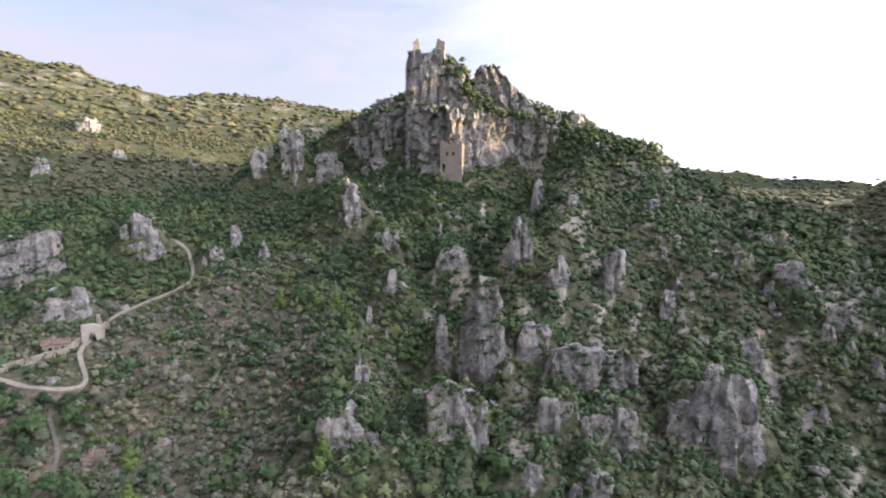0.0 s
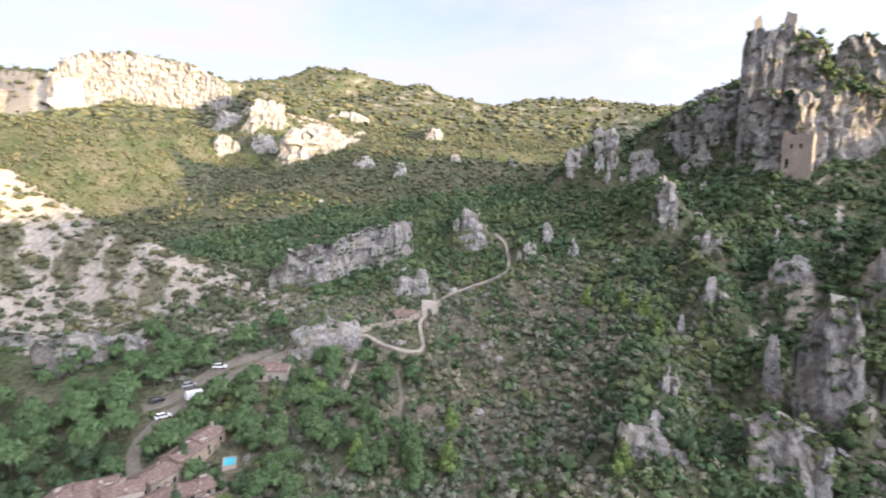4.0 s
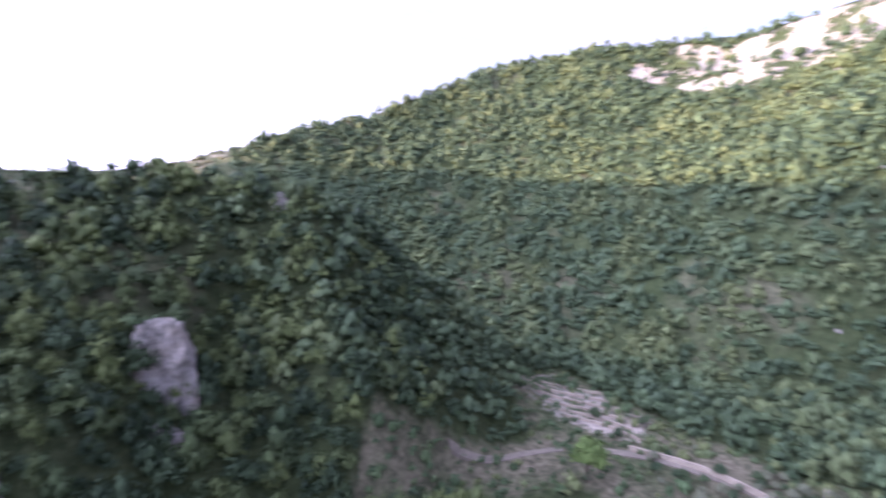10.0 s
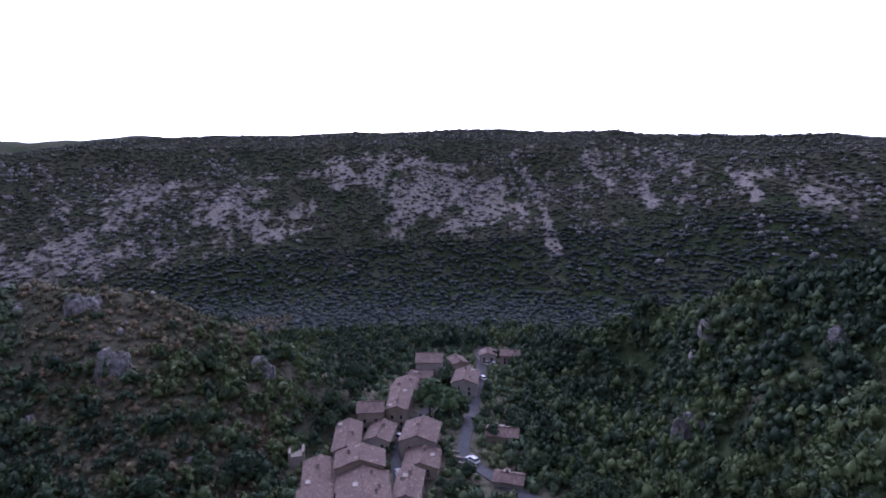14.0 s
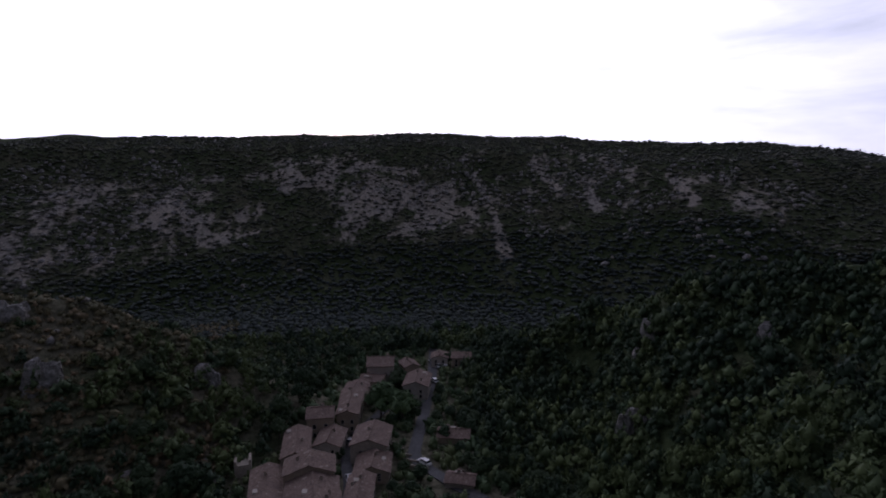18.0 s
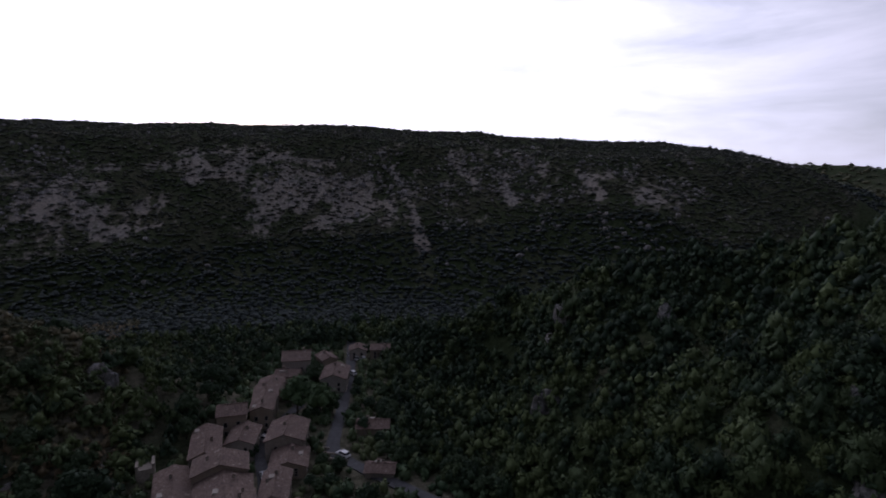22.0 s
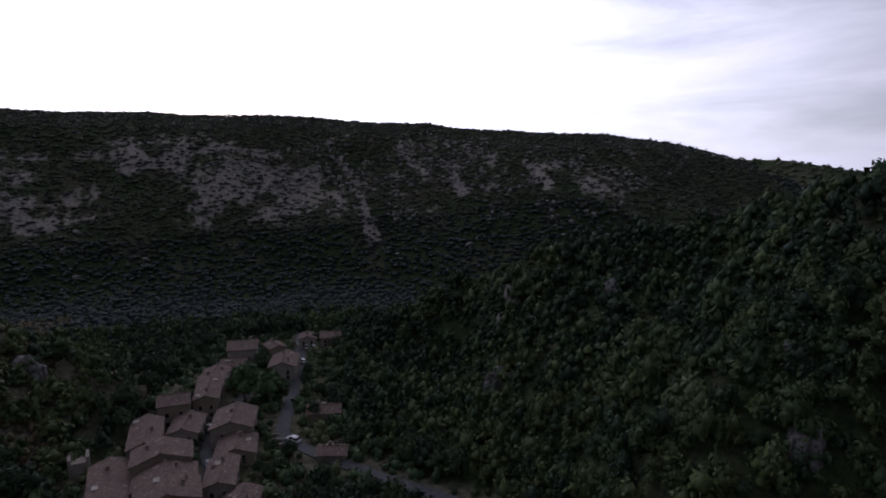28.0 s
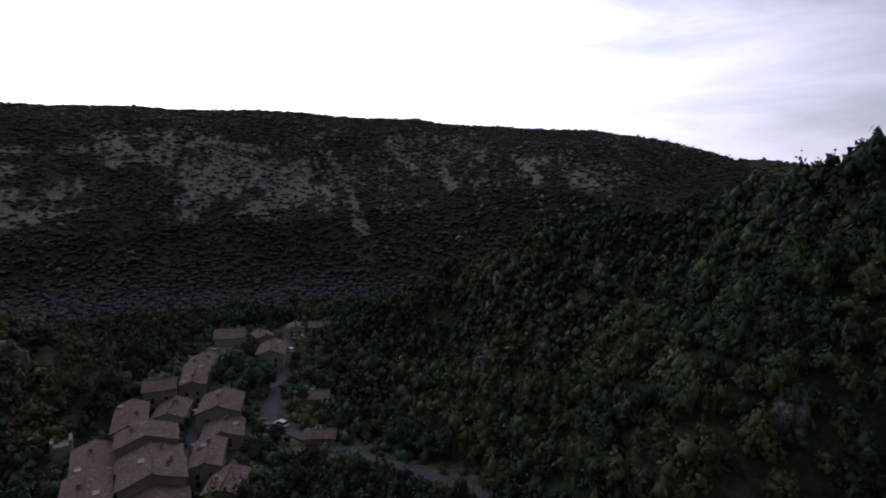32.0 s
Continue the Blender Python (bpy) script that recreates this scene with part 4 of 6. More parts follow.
x, y, rng = scatter(3.9, 120, 470, (74, -176), 15, lambda x, y, r, b: wood_density(x, y, r, b) * (0.8 + 0.2 * ramp(fractal(x, y, 34, 3, 89), -0.5, 0.1)))
planting("valley_wood", "dense dark green oak wood on the valley side", x, y, 2.2 + 2.5 * rng.uniform(0, 1, len(x))**1.6, rng.uniform(0.9, 1.4, len(x)), 6, 0.38, VALLEY_LEAF, 5, "wood", lean=True, lobed=True, mixed=0.18)
x, y, rng = scatter(6.5, 120, 300, (74, 170), 45, lambda x, y, r, b: 0.6 * np.where(open_ground(x, y), 0, 1) * (1 - inside(x, y, BARE_SLOPE)) * ramp(fractal(x, y, 40, 2, 99), -0.1, 0.3))
planting("valley_saplings", "bright green young trees on the lower valley side", x, y, rng.uniform(0.9, 1.8, len(x)), rng.uniform(1.0, 1.9, len(x)), 24, 0.28, SCRUB, 46, "wood", lean=True)
x, y, rng = scatter(2.9, 128, 262, (166, -98), 16, wood_density)
planting("spur_wood", "dense mixed evergreen trees on the steep spur", x, y, 2.0 + 2.0 * rng.uniform(0, 1, len(x))**1.8, rng.uniform(0.95, 1.5, len(x)), 9, 0.32, WOOD_LEAF, 6, "wood", lobed=True, mixed=0.34)
x, y, rng = scatter(2.9, 62, 128, (160, -92), 55, wood_density)
planting("near_spur_wood", "leafy evergreen oaks and pines on the near side of the spur", x, y, 2.0 + 2.0 * rng.uniform(0, 1, len(x))**1.8, rng.uniform(0.95, 1.6, len(x)), 44, 0.185, WOOD_LEAF, 56, "wood", lobed=True, mixed=0.34)
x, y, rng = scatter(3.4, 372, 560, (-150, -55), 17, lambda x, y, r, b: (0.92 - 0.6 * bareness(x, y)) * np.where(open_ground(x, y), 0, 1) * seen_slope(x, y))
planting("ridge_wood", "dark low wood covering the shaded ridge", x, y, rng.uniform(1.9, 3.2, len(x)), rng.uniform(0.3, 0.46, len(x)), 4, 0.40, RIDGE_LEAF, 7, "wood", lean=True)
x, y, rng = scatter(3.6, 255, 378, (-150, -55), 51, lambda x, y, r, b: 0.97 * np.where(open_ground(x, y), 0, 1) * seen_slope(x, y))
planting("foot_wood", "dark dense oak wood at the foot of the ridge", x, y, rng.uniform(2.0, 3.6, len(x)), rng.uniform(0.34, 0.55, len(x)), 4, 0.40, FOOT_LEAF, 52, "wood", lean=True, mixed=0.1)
# dark trees, set densely here also in place of the gully's own shade
x, y, rng = scatter(3.3, 160, 252, (-9, 24), 53, lambda x, y, r, b: 0.8 * ramp(b, -9, -3) * ramp(-b, -24, -14) * ramp(fractal(x, y, 24, 2, 55), -0.5, 0.0) * off_path(x, y))
planting("gully_wood", "dark green evergreen oaks in the gully below the castle, standing in for its shade too", x, y, rng.uniform(1.1, 2.3, len(x)), rng.uniform(0.8, 1.2, len(x)), 9, 0.32, WOOD_LEAF, 54, "wood", lobed=True, mixed=0.2)
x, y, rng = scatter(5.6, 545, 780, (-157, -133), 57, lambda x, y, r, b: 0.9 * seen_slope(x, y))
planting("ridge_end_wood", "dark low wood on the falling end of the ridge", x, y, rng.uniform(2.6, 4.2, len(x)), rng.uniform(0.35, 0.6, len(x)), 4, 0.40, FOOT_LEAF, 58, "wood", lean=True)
x, y, rng = scatter(17.0, 600, 1480, None, 18, lambda x, y, r, b: 0.8 * (1 - 0.8 * bareness(x, y)) * seen_slope(x, y))
planting("far_scrub", "far dark green scrub on the plateau slopes", x, y, rng.uniform(5.0, 9.5, len(x)), rng.uniform(0.4, 0.65, len(x)), 3, 0.5, HILL_LEAF, 8, lean=True)

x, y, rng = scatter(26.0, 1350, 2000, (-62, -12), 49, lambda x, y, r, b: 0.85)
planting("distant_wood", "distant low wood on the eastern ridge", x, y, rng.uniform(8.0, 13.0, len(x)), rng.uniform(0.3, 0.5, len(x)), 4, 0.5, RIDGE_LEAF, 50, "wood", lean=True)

# bushes that grow on the crags' tops and round their feet
rng = np.random.default_rng(77)
spots = []
for cx, cy, wide, tall, deep, turn, top in CRAGS:
    c, s = math.cos(radians(turn)), math.sin(radians(turn))
    for _ in range(int(3 + wide * deep * 0.035)):
        a, b = rng.uniform(-0.42, 0.42) * wide, rng.uniform(-0.1, 0.48) * deep
        spots.append((cx + a * c - b * s, cy + a * s + b * c, top - rng.uniform(0.2, 1.6), rng.uniform(0.6, 1.3)))
    for _ in range(int(3 + wide * 0.8)):
        a, b = rng.uniform(-0.6, 0.6) * wide, -deep * rng.uniform(0.50, 0.75)
        px, py = cx + a * c - b * s, cy + a * s + b * c
        spots.append((px, py, float(height_at(px, py)), rng.uniform(0.7, 1.6)))
# green gullies and shoulders of the castle rock
for (x1, y1, z1), (x2, y2, z2), amount, spread in (((2, 243, 136), (17, 241, 116), 60, 3.0), ((17, 240, 116), (36, 240, 113), 50, 2.6), ((36, 240, 113), (82, 226, 97), 70, 3.0), ((-34, 238, 110), (-24, 240, 116), 16, 2.0)):
    for _ in range(amount):
        f = rng.uniform(0, 1)
        spots.append((x1 + f * (x2 - x1) + rng.normal() * spread, y1 + f * (y2 - y1) + rng.normal() * 1.2, z1 + f * (z2 - z1) + rng.normal() * spread * 0.5 - 1.0, rng.uniform(0.8, 2.0)))
spots = np.array(spots)
spots = np.vstack([spots, np.array(FACES)[::2] * (1, 1, 1, 1.25)])
planting("crag_bushes", "green bushes growing on and around the crags", spots[:, 0], spots[:, 1], spots[:, 3], np.full(len(spots), 0.9), 20, 0.33, SCRUB, 9, z=spots[:, 2], lean=True)

x, y, rng = scatter(4.4, 100, 264, (-100, -60), 19, lambda x, y, r, b: np.where(open_ground(x, y), 0, 0.9) * ramp(40 - height_at(x, y), 0, 14))
planting("street_wood", "dark green oak wood beside the village street", x, y, rng.uniform(2.0, 3.9, len(x)), rng.uniform(0.9, 1.35, len(x)), 16, 0.28, WOOD_LEAF, 10, "wood", lobed=True, mixed=0.28)

x, y, rng = scatter(2.6, 90, 215, (85, 178), 20, lambda x, y, r, b: np.where(inside(x, y, GARDENS), 0.75 * ramp(fractal(x, y, 12, 3, 91), -0.3, 0.2), 0))
planting("garden_shrubs", "green hedges and shrubs between garden plots", x, y, rng.uniform(0.5, 1.3, len(x)), rng.uniform(0.7, 1.1, len(x)), 24, 0.32, SCRUB, 12, lean=True)


def boulders(name, label, x, y, size, seed):
    """Loose angular stones, as one mesh."""
    rng = np.random.default_rng(seed)
    shapes = [plant_shape(rng, 0, 0.1, core=1.0)[0] - (0, 0, 0.55) for _ in range(8)]
    faces = plant_shape(rng, 0, 0.1, core=1.0)[1]
    n = len(x)
    base = np.stack(shapes)[rng.integers(0, 8, n)] * np.stack([size * rng.uniform(0.8, 1.5, n), size * rng.uniform(0.7, 1.2, n), size * rng.uniform(0.45, 1.1, n)], -1)[:, None, :]
    turn = rng.uniform(0, 6.28, n)
    c, s = np.cos(turn)[:, None], np.sin(turn)[:, None]
    pts = np.stack([x[:, None] + base[..., 0] * c - base[..., 1] * s, y[:, None] + base[..., 0] * s + base[..., 1] * c, height_at(x, y)[:, None] + base[..., 2]], -1)
    me = bpy.data.meshes.new(name)
    me.vertices.add(n * 12)
    me.vertices.foreach_set("co", pts.ravel())
    f = (faces[None] + (np.arange(n) * 12)[:, None, None]).reshape(-1, 3)
    me.loops.add(f.size)
    me.loops.foreach_set("vertex_index", f.ravel().astype(np.int32))
    me.polygons.add(len(f))
    me.polygons.foreach_set("loop_start", np.arange(len(f)) * 3)
    me.update(calc_edges=True)
    me.materials.append(LIMESTONE)
    return tagged(new(name, me), label, "rocks", kind="stuff")


x, y, rng = scatter(3.3, 340, 560, (-150, -55), 23, lambda x, y, r, b: np.where(inside(x, y, SUN_SCREE) | inside(x, y, SUN_ROCKS), 0.8, 0.04) * ramp(fractal(x, y, 20, 3, 95), -0.3, 0.3) * seen_slope(x, y))
boulders("ridge_rocks", "pale limestone boulders scattered over the ridge", x, y, 0.6 + 1.9 * rng.uniform(0, 1, len(x))**2, 24)
x, y, rng = scatter(4.2, 190, 450, (44, 146), 25, lambda x, y, r, b: np.where(inside(x, y, BARE_SLOPE), 0.14, np.where(inside(x, y, BARE_CLIFF), 0.6, 0.015)))
boulders("slope_rocks", "pale limestone boulders on the bare slope", x, y, 0.5 + 1.7 * rng.uniform(0, 1, len(x))**2.5, 26)
x, y, rng = scatter(6.5, 80, 300, (-84, 58), 27, lambda x, y, r, b: 0.5 * ramp(fractal(x, y, 26, 3, 97), -0.1, 0.4))
boulders("scrub_rocks", "grey limestone boulders among scrub", x, y, 0.5 + 1.6 * rng.uniform(0, 1, len(x))**2.2, 28)


def outcrops(name, label, x, y, size, seed):
    """Weathered fins and blocks of rock that stand out of a slope, as one mesh."""
    rng = random.Random(seed)
    bm = bmesh.new()
    z = height_at(x, y)
    for px, py, pz, k in zip(x, y, z, size):
        wide = k * rng.uniform(0.8, 1.7)
        block(bm, px, py, pz - 0.9 * k, wide, k * rng.uniform(1.5, 2.5), k * rng.uniform(0.9, 1.6), rng.uniform(0, 90), rng.uniform(0.2, 0.55))
    return tagged(part(name, bm, LIMESTONE), label, "rocks", kind="stuff")


x, y, rng = scatter(6.5, 112, 258, (-62, 8), 47, lambda x, y, r, b: 0.9 * ramp(fractal(np.radians(b) * 280, r / 2.2, 20, 3, 101), 0.05, 0.5))
outcrops("slope_outcrops", "grey limestone fins and blocks standing out of the scrub", x, y, 1.1 + 2.0 * rng.uniform(0, 1, len(x))**2, 48)


# ---- the village ----
def box(bm, low, high):
    """An upright box between two corners."""
    (x0, y0, z0), (x1, y1, z1) = low, high
    v = [bm.verts.new(p) for p in ((x0, y0, z0), (x1, y0, z0), (x1, y1, z0), (x0, y1, z0), (x0, y0, z1), (x1, y0, z1), (x1, y1, z1), (x0, y1, z1))]
    for f in ((3, 2, 1, 0), (4, 5, 6, 7), (0, 1, 5, 4), (1, 2, 6, 5), (2, 3, 7, 6), (3, 0, 4, 7)):
        bm.faces.new([v[i] for i in f])


def boxes(*pairs):
    bm = bmesh.new()
    for low, high in pairs:
        box(bm, low, high)
    return bm


STUCCO = [surface("ochre_render", (0.25, 0.20, 0.15), (0.36, 0.30, 0.23), 1.5), surface("rubble_stone", (0.22, 0.19, 0.155), (0.40, 0.36, 0.30), 2.4, bump=0.6),
          surface("pale_render", (0.31, 0.275, 0.235), (0.43, 0.39, 0.34), 1.2)]


def tile_material():
    m = material("canal_tiles", 0.9)
    c, w = node(m, "TexCoord"), node(m, "TexWave", Scale=0.9, Distortion=0.6, Detail=2.0)
    w.bands_direction = "X"
    link(m, c.outputs["Object"], w.inputs["Vector"])
    grain, patch = speckle(m, 2.2, 5.0, 0.34, 0.66), speckle(m, 0.5, 4.0, 0.45, 0.6)
    colour = blend(m, grain, (0.112, 0.077, 0.063, 1), (0.265, 0.196, 0.161, 1))
    colour = blend(m, blend(m, 0.5, (0, 0, 0, 1), patch), colour, (0.10, 0.076, 0.066, 1))
    each, pale = node(m, "ObjectInfo"), speckle(m, 0.9, 4.0, 0.60, 0.66)
    colour = blend(m, blend(m, each.outputs["Random"], (0, 0, 0, 1), (0.45, 0.45, 0.45, 1)), colour, blend(m, grain, (0.085, 0.058, 0.050, 1), (0.20, 0.145, 0.125, 1)))
    colour = blend(m, blend(m, 0.6, (0, 0, 0, 1), pale), colour, (0.40, 0.33, 0.28, 1))
    relief(m, w.outputs["Fac"], 0.8, 0.12)
    return paint(m, colour)


TILES = tile_material()
CEMENT = surface("fibre_cement", (0.19, 0.165, 0.13), (0.29, 0.255, 0.20), 1.2)
SHUTTER = surface("faded_wood", (0.14, 0.12, 0.10), (0.24, 0.20, 0.17), 3.0)
PANE = material("dark_glass", 0.12)
PANE.node_tree.nodes["Principled BSDF"].inputs["Base Color"].default_value = (0.02, 0.022, 0.026, 1)
ASPHALT = surface("asphalt", (0.06, 0.06, 0.063), (0.115, 0.115, 0.12), 0.8, bump=0.2)
GRAVEL = surface("pale_gravel", (0.22, 0.195, 0.16), (0.38, 0.34, 0.285), 1.1, bump=0.3)
DRYSTONE = surface("dry_stone", (0.20, 0.175, 0.14), (0.40, 0.355, 0.29), 1.8, bump=0.8, depth=0.1)
LANE = surface("worn_lane", (0.12, 0.107, 0.086), (0.21, 0.19, 0.158), 0.9, bump=0.3)
BARK = surface("bark", (0.06, 0.05, 0.04), (0.14, 0.12, 0.10), 3.0)


def window_part(parent, x, y, z, wide, tall, face):
    """A window in a wall that looks along face (0: -y, 1: +x, 2: +y, 3: -x): stone frame, dark pane."""
    turn = Matrix.Translation((x, y, z)) @ pose(0, 0, 0, 0, 0, face * 90)
    t = 0.12
    w = part("window", boxes(((-wide / 2 - t, -0.08, -t), (-wide / 2, 0.1, tall + t)), ((wide / 2, -0.08, -t), (wide / 2 + t, 0.1, tall + t)),
                             ((-wide / 2, -0.08, tall), (wide / 2, 0.1, tall + t)), ((-wide / 2, -0.14, -t), (wide / 2, 0.1, 0))), STUCCO[2], parent)
    w.matrix_local = turn
    part("pane", boxes(((-wide / 2, -0.03, 0), (wide / 2, 0.06, tall))), PANE, w)


HOUSES, PLOTS = [], []


def house(x, y, wide, deep, tall, turn, tone=0, label="", rows=2, lean=False, name="house", cover=None):
    """A village house: gabled walls, tiled roof with eaves, windows, a chimney. lean: one slope only."""
    c, s = math.cos(radians(turn)), math.sin(radians(turn))
    corners = [(x + c * a * wide / 2 - s * b * deep / 2, y + s * a * wide / 2 + c * b * deep / 2) for a in (-1, 1) for b in (-1, 1)]
    base = min(float(height_at(px, py)) for px, py in corners) - 0.6
    HOUSES.append((x, y, max(wide, deep) / 2))
    PLOTS.append((x, y, c, s, wide / 2 + 1.2, deep / 2 + 1.2))
    tall = 0.98 * tall + 0.5 * (max(float(height_at(px, py)) for px, py in corners) - base - 0.6)
    rng = random.Random(int(abs(x * 31 + y * 17)))
    tall += rng.uniform(-0.8, 1.0) if rows > 1 else 0
    thing = new(name)
    thing.matrix_world = pose(x, y, base, 0, 0, turn)
    tagged(thing, label or "stone village house under a worn terracotta tile roof", "house", "village houses")
    w, d = wide / 2, deep / 2
    pitch = 0.36
    peak = tall + (deep if lean else d) * pitch
    bm = bmesh.new()
    profile = [(-d, 0), (d, 0), (d, peak if lean else tall), (-d, tall)] if lean else [(-d, 0), (d, 0), (d, tall), (0, peak), (-d, tall)]
    ends = [[bm.verts.new((sx, py, pz)) for py, pz in profile] for sx in (-w, w)]
    n = len(profile)
    bm.faces.new(ends[0][::-1])
    bm.faces.new(ends[1])
    for i in range(n):
        bm.faces.new((ends[0][i], ends[0][(i + 1) % n], ends[1][(i + 1) % n], ends[1][i]))
    bmesh.ops.recalc_face_normals(bm, faces=bm.faces)
    part("wall", bm, STUCCO[tone], thing)
    for side in ((-1,) if lean else (-1, 1)):
        bm = bmesh.new()
        reach, top = (deep + 0.4, d + 0.25) if lean else (d + 0.45, 0.0)
        steps = max(4, int(wide / 1.2))
        grid = []
        for k in range(4):
            f = k / 3
            py = (top - f * reach) if lean else side * f * reach
            row = []
            for i in range(steps + 1):
                px = -w - 0.35 + (wide + 0.7) * i / steps
                sag = 0.12 * noise.noise((px * 0.4 + x, py * 0.4, y))
                row.append(bm.verts.new((px, py, (peak + 0.1 if lean else peak) - f * reach * pitch + 0.16 + sag)))
            grid.append(row)
        for a, b in zip(grid, grid[1:]):
            for i in range(steps):
                bm.faces.new((a[i], a[i + 1], b[i + 1], b[i]))
        bmesh.ops.recalc_face_normals(bm, faces=bm.faces)
        skin = bmesh.ops.extrude_face_region(bm, geom=list(bm.faces))
        bmesh.ops.translate(bm, verts=[g for g in skin["geom"] if isinstance(g, bmesh.types.BMVert)], vec=(0, 0, -0.2))
        bmesh.ops.recalc_face_normals(bm, faces=bm.faces)
        part("roof", bm, cover or TILES, thing)
    if not lean:
        part("ridge_tiles", boxes(*[((-w - 0.35 + i * 0.8, -0.16, peak + 0.1), (-w + 0.33 + i * 0.8, 0.16, peak + 0.3 + 0.05 * (i % 2))) for i in range(int(wide / 0.8))]), TILES, thing)
    cx, cy = rng.uniform(-0.35, 0.35) * wide, rng.uniform(-0.25, 0.25) * deep
    ch = peak - abs(cy) * pitch
    chim = part("chimney", boxes(((cx - 0.4, cy - 0.3, ch - 0.8), (cx + 0.4, cy + 0.3, ch + 1.0))), STUCCO[1], thing)
    part("chimney_cap", boxes(((cx - 0.5, cy - 0.4, ch + 1.0), (cx + 0.5, cy + 0.4, ch + 1.12))), TILES, chim)
    for k in range(rng.randrange(3) if rows > 1 else 0):
        qx, qy = rng.uniform(-0.4, 0.4) * wide, rng.choice((-1, 1)) * rng.uniform(0.12, 0.38) * deep
        qz = peak - (abs(qy) if not lean else 0) * pitch
        if k:
            stack = part("chimney", boxes(((qx - 0.3, qy - 0.3, qz - 0.6), (qx + 0.3, qy + 0.3, qz + 0.9))), STUCCO[2], thing)
            part("chimney_cap", boxes(((qx - 0.38, qy - 0.38, qz + 0.9), (qx + 0.38, qy + 0.38, qz + 1.0))), TILES, stack)
        else:
            part("roof_patch", boxes(((qx - 0.8, qy - 0.6, qz - 0.3), (qx + 0.8, qy + 0.6, qz + 0.34))), STUCCO[2], thing, "small pale rendered dormer")
    for k in range(rows):
        z = 1.4 + k * (tall - 2.2) / max(rows, 1)
        for i in range(max(2, int(wide / 4))):
            px = -w + wide * (i + 0.5 + rng.uniform(-0.12, 0.12)) / max(2, int(wide / 4))
            if z + 1.4 < tall:
                window_part(thing, px, -d, z, 0.9, 1.3, 0)
                window_part(thing, px, d, z, 0.9, 1.3, 2)
        for i in (-1, 1):
            if z + 1.4 < tall:
                window_part(thing, w, i * deep * 0.22, z, 0.8, 1.2, 1)
                window_part(thing, -w, i * deep * 0.22, z, 0.8, 1.2, 3)
    part("door", boxes(((-0.55, -d - 0.05, 0.4), (0.55, -d + 0.05, 2.9))), SHUTTER, thing, "weathered plank door")
    return thing


# the upper quarter: roofs crowd along the lane
for hx, hy, wide, deep, tall, turn, tone in (
    (-113.6, 33.0, 8.5, 7.5, 6.0, 123, 0), (-118.0, 40.0, 8.5, 8.0, 6.4, 123, 1), (-122.4, 47.0, 8.5, 8.0, 6.6, 123, 2), (-121.0, 53.5, 7.5, 7.5, 6.4, 60, 0), (-109.2, 44.6, 11, 9.5, 6.2, 33, 2), (-115.6, 56.0, 7.5, 5.5, 6.4, 62, 2),
    (-108.6, 58.4, 11, 6.4, 5.2, 84, 0), (-116.6, 63.6, 8.0, 6.5, 5.0, 100, 1), (-118.4, 71.2, 8.0, 6.0, 4.6, 106, 0), (-121.2, 79.0, 8.5, 6.0, 3.8, 108, 0),
):
    house(hx, hy, wide, deep, tall, turn, tone)
for hx, hy, wide, deep, tall, turn, tone in (
    (-107.2, 67.2, 6, 5.6, 4.2, 75, 1), (-102.4, 33.0, 9.5, 7.0, 5.0, 86, 0), (-100.8, 43.4, 9.5, 7.0, 5.4, 84, 2), (-108.6, 18.4, 11, 8.5, 5.2, 75, 2), (-110.8, 28.6, 8.5, 7.0, 5.0, 62, 1), (-107.0, 6.6, 9, 7, 4.4, 80, 2), (-99.4, 54.0, 8.5, 6.0, 4.6, 72, 0),
    (-99.0, 63.6, 7, 5.5, 4.0, 62, 1), (-98.0, 22.0, 10, 7.5, 5.2, 80, 0),
):
    house(hx, hy, wide, deep, tall, turn, tone)
house(-130.8, 109.8, 10, 6.5, 2.8, 30, 2, "low pale cottage with a tiled roof beside the road", rows=1)
house(-184, 11, 10, 7, 3.2, 20, 1, "small stone house with a red tiled roof among trees", rows=1)
house(-193, 33, 19, 8, 3.4, 75, 2, "long low shed with a pale cement roof", rows=1, name="shed", cover=CEMENT)
house(-199, 44.5, 12, 7, 3.0, 72, 1, "long low shed with a grey roof", rows=1, name="shed", cover=CEMENT)
house(-205, 10, 8, 6, 2.6, 15, 1, "small pale stone outbuilding with a cement roof among trees", rows=1, name="shed", cover=CEMENT)
# the lower street: a row of joined houses on each side
for hx, hy, wide, deep, tall, turn, tone in (
    (127.2, -6.3, 8.0, 11.5, 6.4, -2, 0), (119.4, -6.8, 7.6, 11.5, 6.8, -2, 1), (111.6, -7.1, 8.0, 11.2, 6.2, -1, 0), (103.6, -7.4, 8.0, 10.8, 5.6, 0, 1), (126.5, 3.4, 14, 7.6, 4.2, 3, 1), (113.5, 3.6, 11, 7.6, 4.8, 2, 0),
    (141.0, -3.0, 16, 6.6, 5.0, -2, 1), (155.5, -9.4, 7.5, 8.0, 4.8, 86, 0), (145.0, -11.8, 10.5, 7.0, 5.2, -14, 2), (160.0, -17.8, 10, 6.2, 5.0, -10, 0), (169.5, -19.4, 9.0, 6.8, 5.0, -8, 1), (178.5, -21.4, 9.0, 7.5, 5.0, -14, 0),
):
    house(hx, hy, wide, deep, tall, turn, tone)
